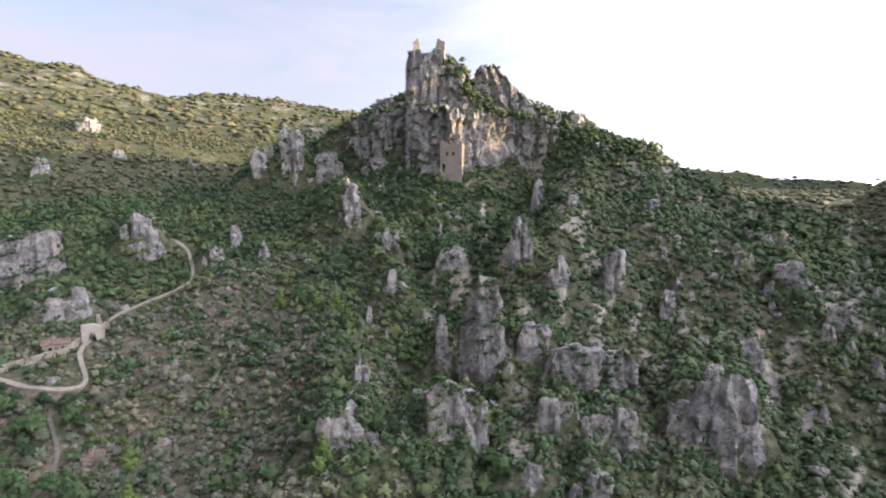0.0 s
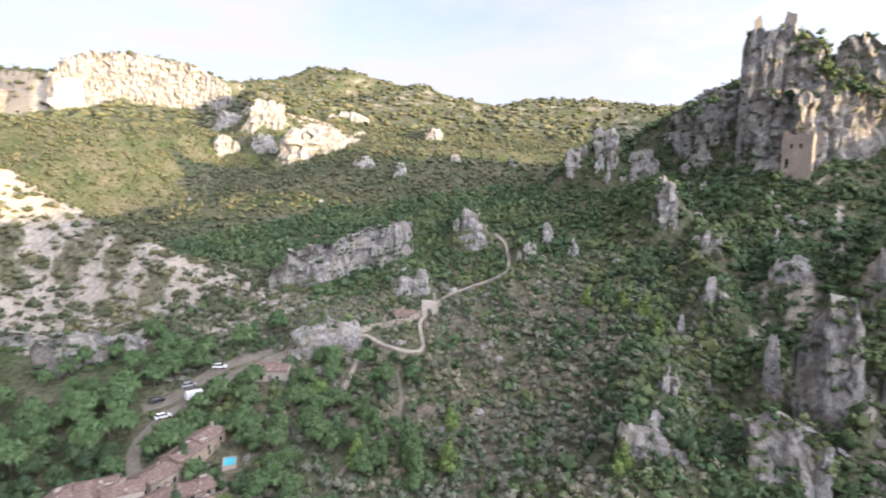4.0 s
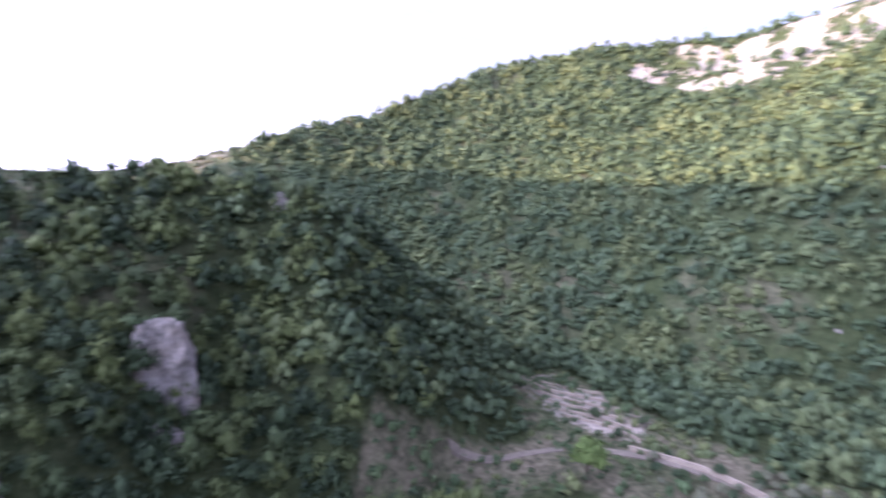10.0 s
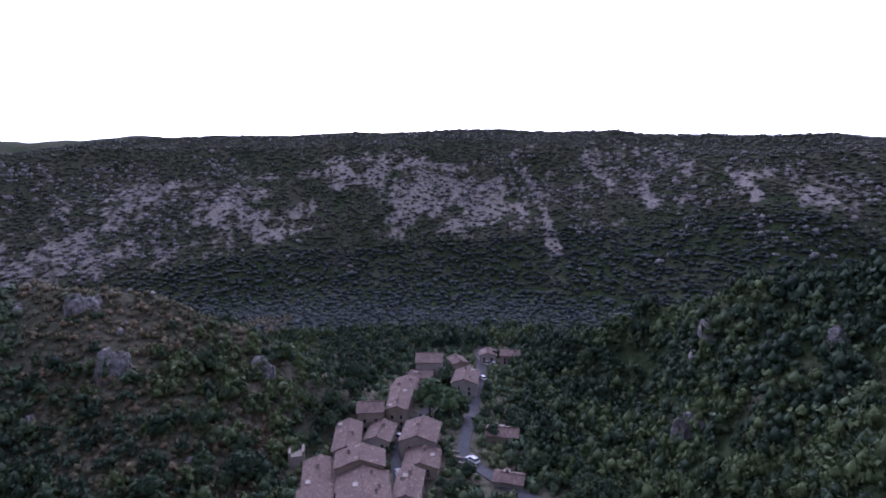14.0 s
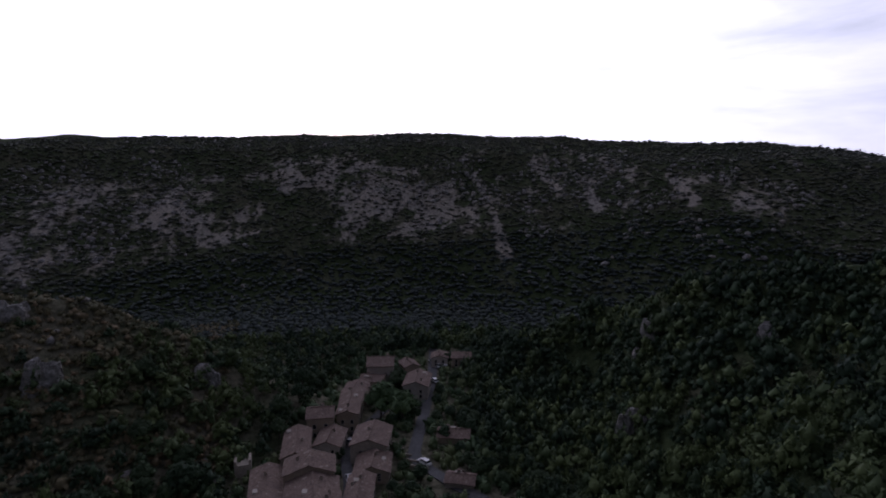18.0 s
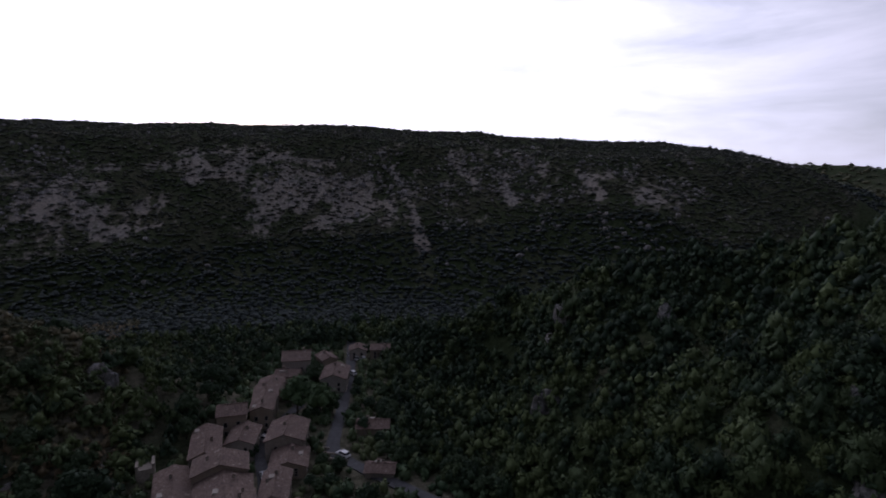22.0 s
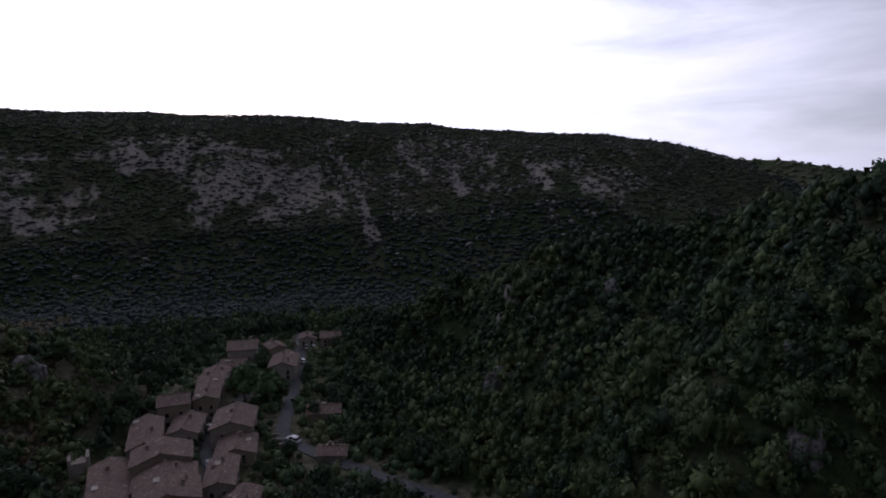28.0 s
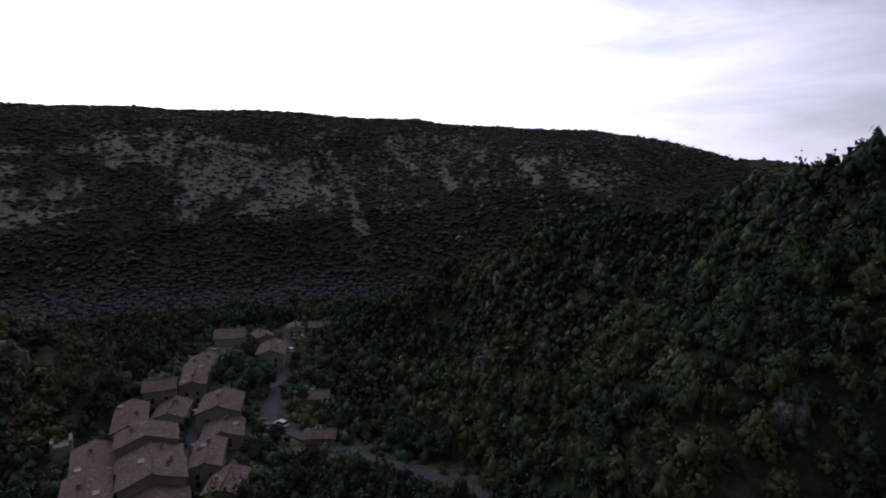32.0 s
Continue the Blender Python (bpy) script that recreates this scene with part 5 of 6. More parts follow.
for hx, hy, wide, deep, tall, turn, tone in (
    (176.5, -28.0, 7, 6, 4.4, 78, 1), (196.0, -32.0, 9.5, 10.5, 7.6, 80, 2), (187.0, -28.0, 8, 7, 6.0, 72, 0), (195.5, -42.6, 8, 5.6, 7.4, 8, 0), (182.0, -43.2, 13, 8.5, 5.2, -18, 2), (142.5, -22.8, 12, 9.6, 5.0, -15, 1),
    (131.8, -22.0, 9.5, 8.6, 4.4, -12, 0), (118.0, -17.4, 12, 5.8, 4.4, -12, 1), (107.0, -19.6, 9, 6.4, 4.4, -22, 0), (208.5, -57.5, 7, 6.5, 4.6, -15, 2), (205.0, -66.5, 9, 7, 4.4, 72, 0), (145.5, -47.0, 9, 6.5, 3.2, 70, 0),
):
    house(hx, hy, wide, deep, tall, turn, tone)
house(122.0, -42.5, 7, 5, 3.0, 65, 1)


def tower(x, y, wide, tall):
    base = float(height_at(x, y)) - 0.5
    thing = tagged(new("watch_tower"), "square stone tower with a broken battlement", "tower")
    thing.matrix_world = pose(x, y, base, 0, 0, 5)
    w = wide / 2
    part("wall", boxes(((-w, -w, 0), (w, w, tall))), STUCCO[1], thing)
    for i in (-1, -0.33, 0.33, 1):
        for a, b in ((i, -1), (i, 1)):
            part("merlon", boxes(((a * (w - 0.45) - 0.45, b * (w - 0.3) - 0.3, tall), (a * (w - 0.45) + 0.45, b * (w - 0.3) + 0.3, tall + 1.1))), STUCCO[1], thing)


tower(137, 10, 4, 3.4)


# ---- roads, paths and walls ----
ROADS = []


def ribbon(name, points, wide, mat, label, lift=0.3, kind="structure", category="road"):
    """A road or path that follows the ground."""
    line = smooth_line(points, 2.5)
    ROADS.append((line, wide))
    way = np.gradient(line, axis=0)
    way /= np.linalg.norm(way, axis=1)[:, None]
    out = np.stack([-way[:, 1], way[:, 0]], 1)
    wob = wide * (1 + 0.12 * np.array([noise.noise((p[0] * 0.2, p[1] * 0.2, 1)) for p in line]))[:, None]
    bm = bmesh.new()
    rows = []
    for off in (-0.5, -0.17, 0.17, 0.5):
        q = line + out * wob * off
        rows.append(q)
    mid = height_at(line[:, 0], line[:, 1])
    zs = [np.maximum(height_at(q[:, 0], q[:, 1]), mid - 0.5) + lift for q in rows]
    rings = []
    for k in range(len(line)):
        ring = [bm.verts.new((*rows[0][k], zs[0][k] - 1.2))] + [bm.verts.new((*rows[j][k], zs[j][k])) for j in range(4)] + [bm.verts.new((*rows[3][k], zs[3][k] - 1.2))]
        rings.append(ring)
    for a, b in zip(rings, rings[1:]):
        for j in range(5):
            bm.faces.new((a[j], b[j], b[j + 1], a[j + 1]))
    bmesh.ops.recalc_face_normals(bm, faces=bm.faces)
    return tagged(part(name, bm, mat), label, category, kind=kind)


ribbon("road", [(232, -60), (198, -52), (166, -42.5), (146, -36), (137, -34), (128, -37.5), (110, -48), (94, -57.5), (78, -63), (60, -66), (40, -60)], 3.5, ASPHALT, "narrow grey asphalt road curving below the wooded spur")
ribbon("street", [(170, -30), (158, -22), (148, -16.5), (138, -15.5), (126, -15.5), (112, -13)], 2.8, ASPHALT, "narrow village street between stone houses")
ribbon("road", [(-120, 62), (-131, 66), (-138, 72), (-143, 82), (-142, 92), (-140, 103), (-134, 117), (-128, 128)], 3.4, LANE, "pale dusty road with parked cars")
ribbon("pavement", [(-151, 80), (-148, 90), (-147, 104), (-139, 117)], 4.6, LANE, "pale gravel parking strip under trees", 0.2, category="car park")
ribbon("road", [(-114, -2), (-130, 4), (-138, -8), (-148, -14), (-160, -8)], 7.0, ASPHALT, "grey asphalt car park under plane trees", category="car park")
ribbon("road", [(-70, -122), (-86.5, -111.6), (-97, -97), (-102.4, -82), (-102, -68), (-98, -58), (-92, -44)], 2.8, LANE, "dusty lane past the gardens")
ribbon("road", [(-36, -119.5), (-48, -121), (-58, -122.5), (-68, -122)], 2.0, LANE, "faded lane along the lower garden", 0.15)
ribbon("footpath", FOOTPATHS[0], 1.15, GRAVEL, "pale stony footpath climbing the hillside", 0.55, category="path")
ribbon("footpath", FOOTPATHS[1], 1.3, GRAVEL, "pale stony footpath", 0.5, category="path")
ribbon("footpath", FOOTPATHS[2], 0.9, LANE, "thin earth path through scrub", 0.4, category="path")
ribbon("footpath", [(-245, -146), (-244, -126), (-242.5, -104), (-239, -98), (-237.5, -92)], 1.7, LANE, "pale scree track on the hillside", category="path")


def wall(name, points, thick, tall, label, mat=DRYSTONE, seed=0):
    """A low dry-stone wall along the ground, with an uneven top."""
    line = smooth_line(points, 1.5)
    way = np.gradient(line, axis=0)
    way /= np.linalg.norm(way, axis=1)[:, None]
    out = np.stack([-way[:, 1], way[:, 0]], 1) * thick / 2
    z = height_at(line[:, 0], line[:, 1])
    bm = bmesh.new()
    rings = []
    for k, p in enumerate(line):
        top = z[k] + tall * (1 + 0.22 * noise.noise((k * 0.7, seed, 0)))
        a, b = p + out[k], p - out[k]
        rings.append([bm.verts.new(v) for v in ((*a, z[k] - 0.8), (*a, top), (*b, top), (*b, z[k] - 0.8))])
    for a, b in zip(rings, rings[1:]):
        for j in range(3):
            bm.faces.new((a[j], b[j], b[j + 1], a[j + 1]))
    bm.faces.new(rings[0])
    bm.faces.new(rings[-1][::-1])
    bmesh.ops.recalc_face_normals(bm, faces=bm.faces)
    return tagged(part(name, bm, mat), label, "wall")


for k in range(6):
    f = k / 5
    wall("terrace_wall", [(-74 - 4 * f, -160 + 22 * f), (-85 - 1 * f, -157 + 28 * f), (-97 + 7 * f, -148 + 29 * f)], 0.5, 0.8, "pale dry-stone terrace wall on the garden slope", seed=k)
wall("retaining_wall", [(-84, -116), (-95, -102), (-100.5, -86)], 0.6, 1.6, "pale retaining wall beside the lane", seed=11)
wall("cemetery_wall", [(-148.5, -47), (-153, -38.5), (-159, -30), (-165, -22)], 0.6, 2.2, "pale rendered wall round the graveyard", STUCCO[2], 12)
wall("cemetery_wall", [(-142, -41), (-147, -32.5), (-153, -24.5), (-159, -17)], 0.4, 0.8, "low pale wall before the graveyard", STUCCO[2], 13)
wall("path_wall", [(-122, 133), (-117, 141), (-108, 150), (-106, 158)], 0.8, 1.8, "pale stone wall along the climbing path", seed=14)
wall("garden_wall", [(-122, -78), (-112, -82), (-105, -84)], 0.5, 1.8, "brown garden wall", seed=15)
for k in range(5):
    wall("terrace_wall", [(130 + 4 * k, -36 + 1.5 * k), (134 + 4 * k, -30 + 1.5 * k)], 0.4, 0.7, "low stone wall between small gardens", seed=20 + k)


# ---- the ruined castle ----
def ruin_wall(x, y, z, wide, tall, thick, turn, seed, label="jagged remnant of a castle wall on the crag"):
    """A standing fragment of masonry with a broken top."""
    bm = bmesh.new()
    n = max(4, int(wide / 0.8))
    rows = []
    for i in range(n + 1):
        px = -wide / 2 + wide * i / n
        top = tall * (0.55 + 0.45 * noise.cell(Vector((i * 0.5 + seed * 3.1, seed, 0))) + 0.08 * noise.noise((px, seed, 0)))
        rows.append([bm.verts.new(v) for v in ((px, -thick / 2, -2), (px, -thick / 2, top), (px, thick / 2, top), (px, thick / 2, -2))])
    for a, b in zip(rows, rows[1:]):
        for j in range(3):
            bm.faces.new((a[j], b[j], b[j + 1], a[j + 1]))
    bm.faces.new(rows[0])
    bm.faces.new(rows[-1][::-1])
    bmesh.ops.recalc_face_normals(bm, faces=bm.faces)
    ob = tagged(part("ruin_wall", bm, DRYSTONE), label, "ruin", "castle ruins")
    ob.matrix_world = pose(x, y, z, 0, 0, turn)
    return ob


GATE = surface("pinkish_masonry", (0.19, 0.162, 0.135), (0.32, 0.275, 0.23), 1.6, bump=0.5)


def gatehouse(x, y, z):
    """The tall walled-up front under the crag: walls with real openings, a broken parapet."""
    thing = tagged(new("castle_gatehouse"), "roofless ochre stone gatehouse front with dark openings", "ruin")
    thing.matrix_world = pose(x, y, z, 0, 0, -12)
    w, t, h = 4.6, 0.9, 12.8
    part("front_wall", boxes(((-w, -t, -3), (-w + 1.0, 0, h)), ((-w + 1.0, -t, 4.6), (-w + 2.2, 0, h)), ((-w + 2.2, -t, -3), (w, 0, 7.6)), ((-w + 2.2, -t, 7.6), (-0.6, 0, 8.0)),
                             ((-w + 2.2, -t, 9.6), (w, 0, h)), ((-w + 2.2, -t, 8.0), (-2.2, 0, 9.6)), ((-1.2, -t, 8.0), (0.6, 0, 9.6)), ((1.6, -t, 8.0), (w, 0, 9.6)), ((-0.6, -t, 7.6), (w, 0, 8.0)),
                             ((-w + 1.0, -t, -3), (-w + 2.2, 0, 1.2))), GATE, thing)
    part("side_wall", boxes(((-w, 0, -3), (-w + t, 6, h + 0.8))), GATE, thing)
    part("side_wall", boxes(((w - t, 0, -3), (w, 6, h))), GATE, thing)
    part("back_wall", boxes(((-w + t, 5, -3), (w - t, 6, h - 1.5))), STUCCO[1], thing)
    for px, tall in ((-4.0, 1.5), (-2.8, 0.6), (1.9, 0.5), (3.9, 1.1)):
        part("parapet", boxes(((px - 0.6, -t, h), (px + 0.6, 0, h + tall))), GATE, thing)


gatehouse(3.4, 227.6, 86.2)


# ---- trees that stand apart ----
def crown_mesh(name, lobes, leaves, leaf, mat, seed):
    """A crown of many loose leaf clumps round several limbs; lobes: x, y, z, radius."""
    rng = np.random.default_rng(seed)
    pts, faces, n = [], [], 0
    for lx, ly, lz, lr in lobes:
        p, f = plant_shape(rng, leaves, leaf)
        pts.append((p - (0, 0, 0.55)) * lr + (lx, ly, lz))
        faces.append(f + n)
        n += len(p)
    me = bpy.data.meshes.new(name)
    me.from_pydata(np.vstack(pts).tolist(), [], np.vstack(faces).tolist())
    me.attributes.new("tint", "FLOAT", "POINT").data.foreach_set("value", np.full(n, rng.uniform(0.25, 0.6), np.float32))
    me.materials.append(mat)
    return me


def stem(bm, path, thick):
    """A tapering bough along a few points."""
    rings = []
    for k, p in enumerate(path):
        r = thick * (1 - 0.72 * k / (len(path) - 1))
        rings.append([bm.verts.new((p[0] + r * math.cos(a), p[1] + r * math.sin(a), p[2])) for a in (i * math.pi / 3 for i in range(6))])
    for a, b in zip(rings, rings[1:]):
        for i in range(6):
            bm.faces.new((a[i], a[(i + 1) % 6], b[(i + 1) % 6], b[i]))
    bm.faces.new(rings[-1])


def tree(name, label, tall, wide, mat, seed, kind="round", leaves=50, leaf=0.26):
    """A tree of its own: tapered trunk with limbs, a crown of clumps."""
    rng = random.Random(seed)
    thing = tagged(new(name), label, "tree", label.split(" ")[0] + " trees")
    bm = bmesh.new()
    lobes, limbs = [], []
    if kind == "column":
        stem(bm, [(0, 0, -0.5), (0.05, 0, tall * 0.4), (0, 0.05, tall * 0.9)], 0.22)
        for k in range(9):
            f = k / 8
            r = wide / 2 * (0.55 + 0.9 * math.sin(math.pi * (0.12 + 0.80 * f))) * (1 - 0.55 * f * f) * 0.75
            lobes.append((rng.uniform(-0.12, 0.12), rng.uniform(-0.12, 0.12), tall * (0.09 + 0.83 * f), max(r, tall * 0.05)))
    elif kind == "cone":
        stem(bm, [(0, 0, -0.5), (0.1, 0, tall * 0.4), (0, 0.1, tall * 0.95)], 0.28)
        for k in range(7):
            f = k / 6
            ring = 1 if k > 4 else 3
            for i in range(ring):
                a = 2 * math.pi * (i / ring + rng.random() * 0.3)
                d = wide * 0.26 * (1 - f) * (ring > 1)
                lobes.append((d * math.cos(a), d * math.sin(a), tall * (0.2 + 0.74 * f), wide * (0.33 - 0.23 * f)))
    else:
        stem(bm, [(0, 0, -0.5), (0.1, 0, tall * 0.25), (0, 0.1, tall * 0.6)], 0.035 * tall)
        count = 11
        for k in range(count):
            a = k * 2.4 + rng.uniform(-0.3, 0.3)
            d = wide * 0.30 * math.sqrt((k + 0.3) / count) * rng.uniform(0.8, 1.15)
            h = tall * (0.82 - 0.45 * (d / (wide * 0.34))**1.5 * rng.uniform(0.6, 1.1))
            lobes.append((d * math.cos(a), d * math.sin(a), h, wide * rng.uniform(0.17, 0.25)))
            if k % 2:
                limbs.append(bmesh.new())
                stem(limbs[-1], [(0, 0, tall * 0.22), (d * 0.5 * math.cos(a), d * 0.5 * math.sin(a), h * 0.7), (d * math.cos(a), d * math.sin(a), h)], 0.014 * tall)
    part("trunk", bm, BARK, thing)
    for limb in limbs:
        part("limb", limb, BARK, thing)
    crown = new("crown", crown_mesh("crown", lobes, leaves, leaf, mat, seed))
    crown.parent = thing
    return thing


PLANE_LEAF = leaf_material("plane_leaves", (0.074, 0.092, 0.044), (0.152, 0.168, 0.084), (0.178, 0.155, 0.074))
FRESH_LEAF = leaf_material("fresh_leaves", (0.055, 0.095, 0.026), (0.12, 0.175, 0.052), (0.14, 0.17, 0.05))
CYPRESS_LEAF = leaf_material("cypress_leaves", (0.032, 0.054, 0.028), (0.078, 0.110, 0.055), (0.07, 0.095, 0.048))
GREY_LEAF = leaf_material("olive_leaves", (0.07, 0.085, 0.055), (0.15, 0.165, 0.11), (0.13, 0.13, 0.08))
DEEP_LEAF = leaf_material("deep_green_leaves", (0.034, 0.066, 0.028), (0.092, 0.143, 0.058), (0.085, 0.125, 0.048))

PROTO = {
    "plane": [tree("plane_tree", "spreading yellow-green plane tree by the car park", 9.5, 11, PLANE_LEAF, 5 + k) for k in range(3)],
    "green": [tree("broadleaf_tree", "full deep green broadleaf tree beside the village", 9, 8.5, DEEP_LEAF, 15 + k) for k in range(3)],
    "fresh": [tree("young_tree", "bright lime green young tree", 6, 5.5, FRESH_LEAF, 25)],
    "cypress": [tree("cypress", "slender dark green cypress by the graveyard", 9, 2.7, CYPRESS_LEAF, 35 + k, "column", 50) for k in range(2)],
    "pine": [tree("pine_tree", "conical mid-green pine tree on the slope", 7.5, 4.2, FRESH_LEAF if k else DEEP_LEAF, 45 + k, "cone", 40) for k in range(2)],
    "olive": [tree("olive_tree", "round grey-green olive tree on a dry terrace", 3.6, 3.8, GREY_LEAF, 55 + k) for k in range(2)],
    "oak": [tree("evergreen_oak", "dark evergreen oak beside the lane", 6.5, 6.0, WOOD_LEAF, 65 + k) for k in range(2)],
}
USED = set()
POOL_SPOT = (-110.8, 78.5)


def plant(kind, x, y, size=1.0, seed=0):
    """Sets a tree of a kind on the ground."""
    if math.hypot(x - POOL_SPOT[0] - 2, y - POOL_SPOT[1] + 1) < 6:
        return
    rng = random.Random(round(x * 13 + y * 7) + seed)
    proto = PROTO[kind][rng.randrange(len(PROTO[kind]))]
    m = pose(x, y, float(height_at(x, y)) - 0.2, 0, 0, rng.uniform(0, 360))
    size *= rng.uniform(0.88, 1.12)
    if proto.name in USED:
        ob = copy_thing(proto, m)
    else:
        USED.add(proto.name)
        ob = proto
        ob.matrix_world = m
    ob.scale = (size, size, size * rng.uniform(0.92, 1.1))


for tx, ty in ((-155, -8), (-151, 8), (-140, 20), (-133, 5), (-135, 27), (-174, 28), (-126, -10), (-131, -30), (-146, 18), (-143, 33), (-160, 14), (-127, 8), (-137, -24), (-121, -14), (-158, 24), (-122, -28), (-149, -2)):
    plant("plane", tx, ty)
for tx, ty in ((-176, 52), (-168, 60), (-160, 80), (-158, 68), (-150, 98), (-162, 66), (-147, 112), (-152, 74), (-170, 44), (-165, 50), (-157, 92), (-143, 123), (-155, 104), (-182, 58), (-144, 62), (-149, 48)):
    plant("green", tx, ty)
for tx, ty in ((-120, 90), (-111, 104), (-104, 86), (-103, 78), (-108, 92), (-117, 110), (-100, 96), (-112, 84), (-97, 84), (-124, 84), (-104, 100), (-95, 74), (-114, 118), (-127, 78)):
    plant("green", tx, ty, 0.72)
for tx, ty, size in ((-96, 66, 1.1), (-66, -107, 1.8), (-118, 20.5, 0.7), (-100, -72, 0.7), (-168, 40, 1.0), (-93, 58, 0.8), (-110, 108, 0.9)):
    plant("fresh", tx, ty, size)
for tx, ty in ((-105.5, -65), (-110, -59), (-122, -56), (-132, -52), (-146, -40), (-147.3, -34), (-155, -30), (-159, -25), (-146, -76), (-136, -51), (-112, -66), (-118, -62), (-138, -64), (-128, -60)):
    plant("cypress", tx, ty, 1.4)
for tx, ty in ((-140, -74), (-133, -66), (-136, -54), (-137, -51), (-133, -61)):
    plant("cypress", tx, ty, 1.5)
for tx, ty in ((-116.8, 70.5), (-104, 60.5)):
    plant("cypress", tx, ty, 1.15)
for tx, ty, size in ((-40, 168, 1), (-46, 172, 1.1), (-33, 165, 1), (-52, 170, 1), (-28, 160, 0.9), (-24, 104, 1.1), (-78, 96, 1.4), (-70, 98, 1.5), (-62, 101, 1.2), (-82, 92, 1.3), (-86, 104, 0.9), (-74, 101, 1.3), (-66, 93, 1.3), (-70, 115, 1.2), (-85, 98, 1.1), (-12, 118, 0.6), (70, 34, 1.2), (78, 40, 1.3), (88, 38, 1.2), (66, 46, 1), (95, 30, 1.1)):
    plant("pine", tx, ty, size)
rng = random.Random(5)
for k in range(46):
    plant("olive", -95 + rng.uniform(0, 70), 98 + rng.uniform(0, 48), rng.uniform(0.6, 1.0), k)
for k in range(18):
    plant("olive", -120 + rng.uniform(0, 40), -128 + rng.uniform(0, 52), rng.uniform(0.5, 0.8), k)
for tx, ty, size in ((178, -31, 1.0), (185, -36, 1.3), (172, -29, 0.9), (190, -38, 1.0), (196, -40, 0.8), (140, -14, 0.6), (120, -30, 0.7), (125, -33, 0.8), (131, -30, 0.6), (150, 2, 1), (158, 2, 1.1), (166, -3, 1),
                     (176, -4, 1.1), (185, -6, 1.1), (194, -7, 1), (204, -14, 1.1), (212, -18, 1.2), (222, -22, 1.2), (232, -30, 1.2), (238, -40, 1.2)):
    plant("oak", tx, ty, size)
for k in range(26):
    plant("oak", 104 + rng.uniform(0, 60), 14 + rng.uniform(0, 26) , rng.uniform(0.7, 1.2), k)
plant("green", 163.5, -28.0, 1.15)
plant("green", 159.0, -34.0, 1.35)
for tx, ty in ((160, -38), (168, -47), (176, -50), (145, -44), (128, -46), (124, -48), (186, -58), (230, -52), (208, -60), (146, -52), (165, -56), (118, -52), (100, -44)):
    plant("oak", tx, ty, 0.8)
for k in range(24):
    plant("oak", -90 + rng.uniform(-12, 8), -140 + rng.uniform(0, 90), rng.uniform(0.35, 0.6), k)

HOUSES.append((*POOL_SPOT, 3.0))
PLOTS.append((*POOL_SPOT, 1.0, 0.0, 5.0, 5.0))


def grove(kind, count, low, high, size, seed, gap=3.5):
    """Trees at loose spots in a plot, clear of the houses."""
    rng = random.Random(seed)
    for k in range(count):
        px, py = rng.uniform(low[0], high[0]), rng.uniform(low[1], high[1])
        if all(math.hypot(px - hx, py - hy) > hr + gap for hx, hy, hr in HOUSES) and all(np.hypot(line[:, 0] - px, line[:, 1] - py).min() > wide / 2 + 2.5 for line, wide in ROADS):
            plant(kind, px, py, size * rng.uniform(0.75, 1.2), k)


grove("green", 34, (-122, 76), (-86, 128), 0.62, 3)
grove("green", 30, (-196, 44), (-152, 104), 0.85, 4)
grove("oak", 26, (-150, 36), (-136, 66), 0.8, 5)
grove("plane", 30, (-168, -4), (-120, 40), 0.95, 6, 5)
grove("oak", 26, (-200, -20), (-168, 46), 0.9, 7)
grove("oak", 14, (-104, 8), (-84, 60), 0.7, 8)
grove("oak", 34, (150, -54), (228, -18), 0.75, 9, 1.5)
grove("oak", 26, (104, -40), (150, 12), 0.55, 10, 0.8)
grove("oak", 30, (96, -62), (160, -42), 0.75, 11, 1.5)
grove("green", 22, (-136, 60), (-92, 104), 0.7, 12, 1.0)
grove("green", 44, (-114, 62), (-76, 106), 0.62, 15, 1.5)
grove("oak", 30, (-114, 98), (-86, 134), 0.6, 16, 1.5)
grove("green", 36, (-162, 56), (-126, 100), 0.85, 17, 2.0)
grove("oak", 16, (-132, 10), (-94, 60), 0.5, 13, 0.8)
grove("oak", 24, (-125, -100), (-98, -60), 0.5, 14, 1.0)
plant("oak", *plan(-157.4, 140), 1.1)


def clear_of_village(px, py):
    """True away from houses, lanes and yards."""
    ok = np.ones(px.shape, bool)
    for hx, hy, c, s, w, d in PLOTS:
        a, b = (px - hx) * c + (py - hy) * s, (py - hy) * c - (px - hx) * s
        ok &= (np.abs(a) > w) | (np.abs(b) > d)
    for line, wide in ROADS:
        for lx, ly in line:
            ok &= np.hypot(px - lx, py - ly) > wide / 2 + 1.0
    return ok


x, y, rng = scatter(2.7, 70, 245, None, 41, lambda x, y, r, b: np.where(inside(x, y, VILLAGE_PLOT), 0.82, np.where(inside(x, y, LOW_STREET), 0.85, 0)) * clear_of_village(x, y))
planting("village_greenery", "dark green garden trees and bushes between the houses", x, y, rng.uniform(0.8, 2.1, len(x)), rng.uniform(0.8, 1.5, len(x)), 34, 0.26, SCRUB, 42, "shrubs")
x, y, rng = scatter(3.0, 70, 245, None, 43, lambda x, y, r, b: np.where(inside(x, y, GARDENS), 0.4 * ramp(fractal(x, y, 16, 2, 93), -0.1, 0.2), 0) * clear_of_village(x, y))
planting("garden_trees", "small green fruit trees on the garden plots", x, y, rng.uniform(0.8, 1.8, len(x)), rng.uniform(0.9, 1.4, len(x)), 34, 0.26, SCRUB, 44, "shrubs")


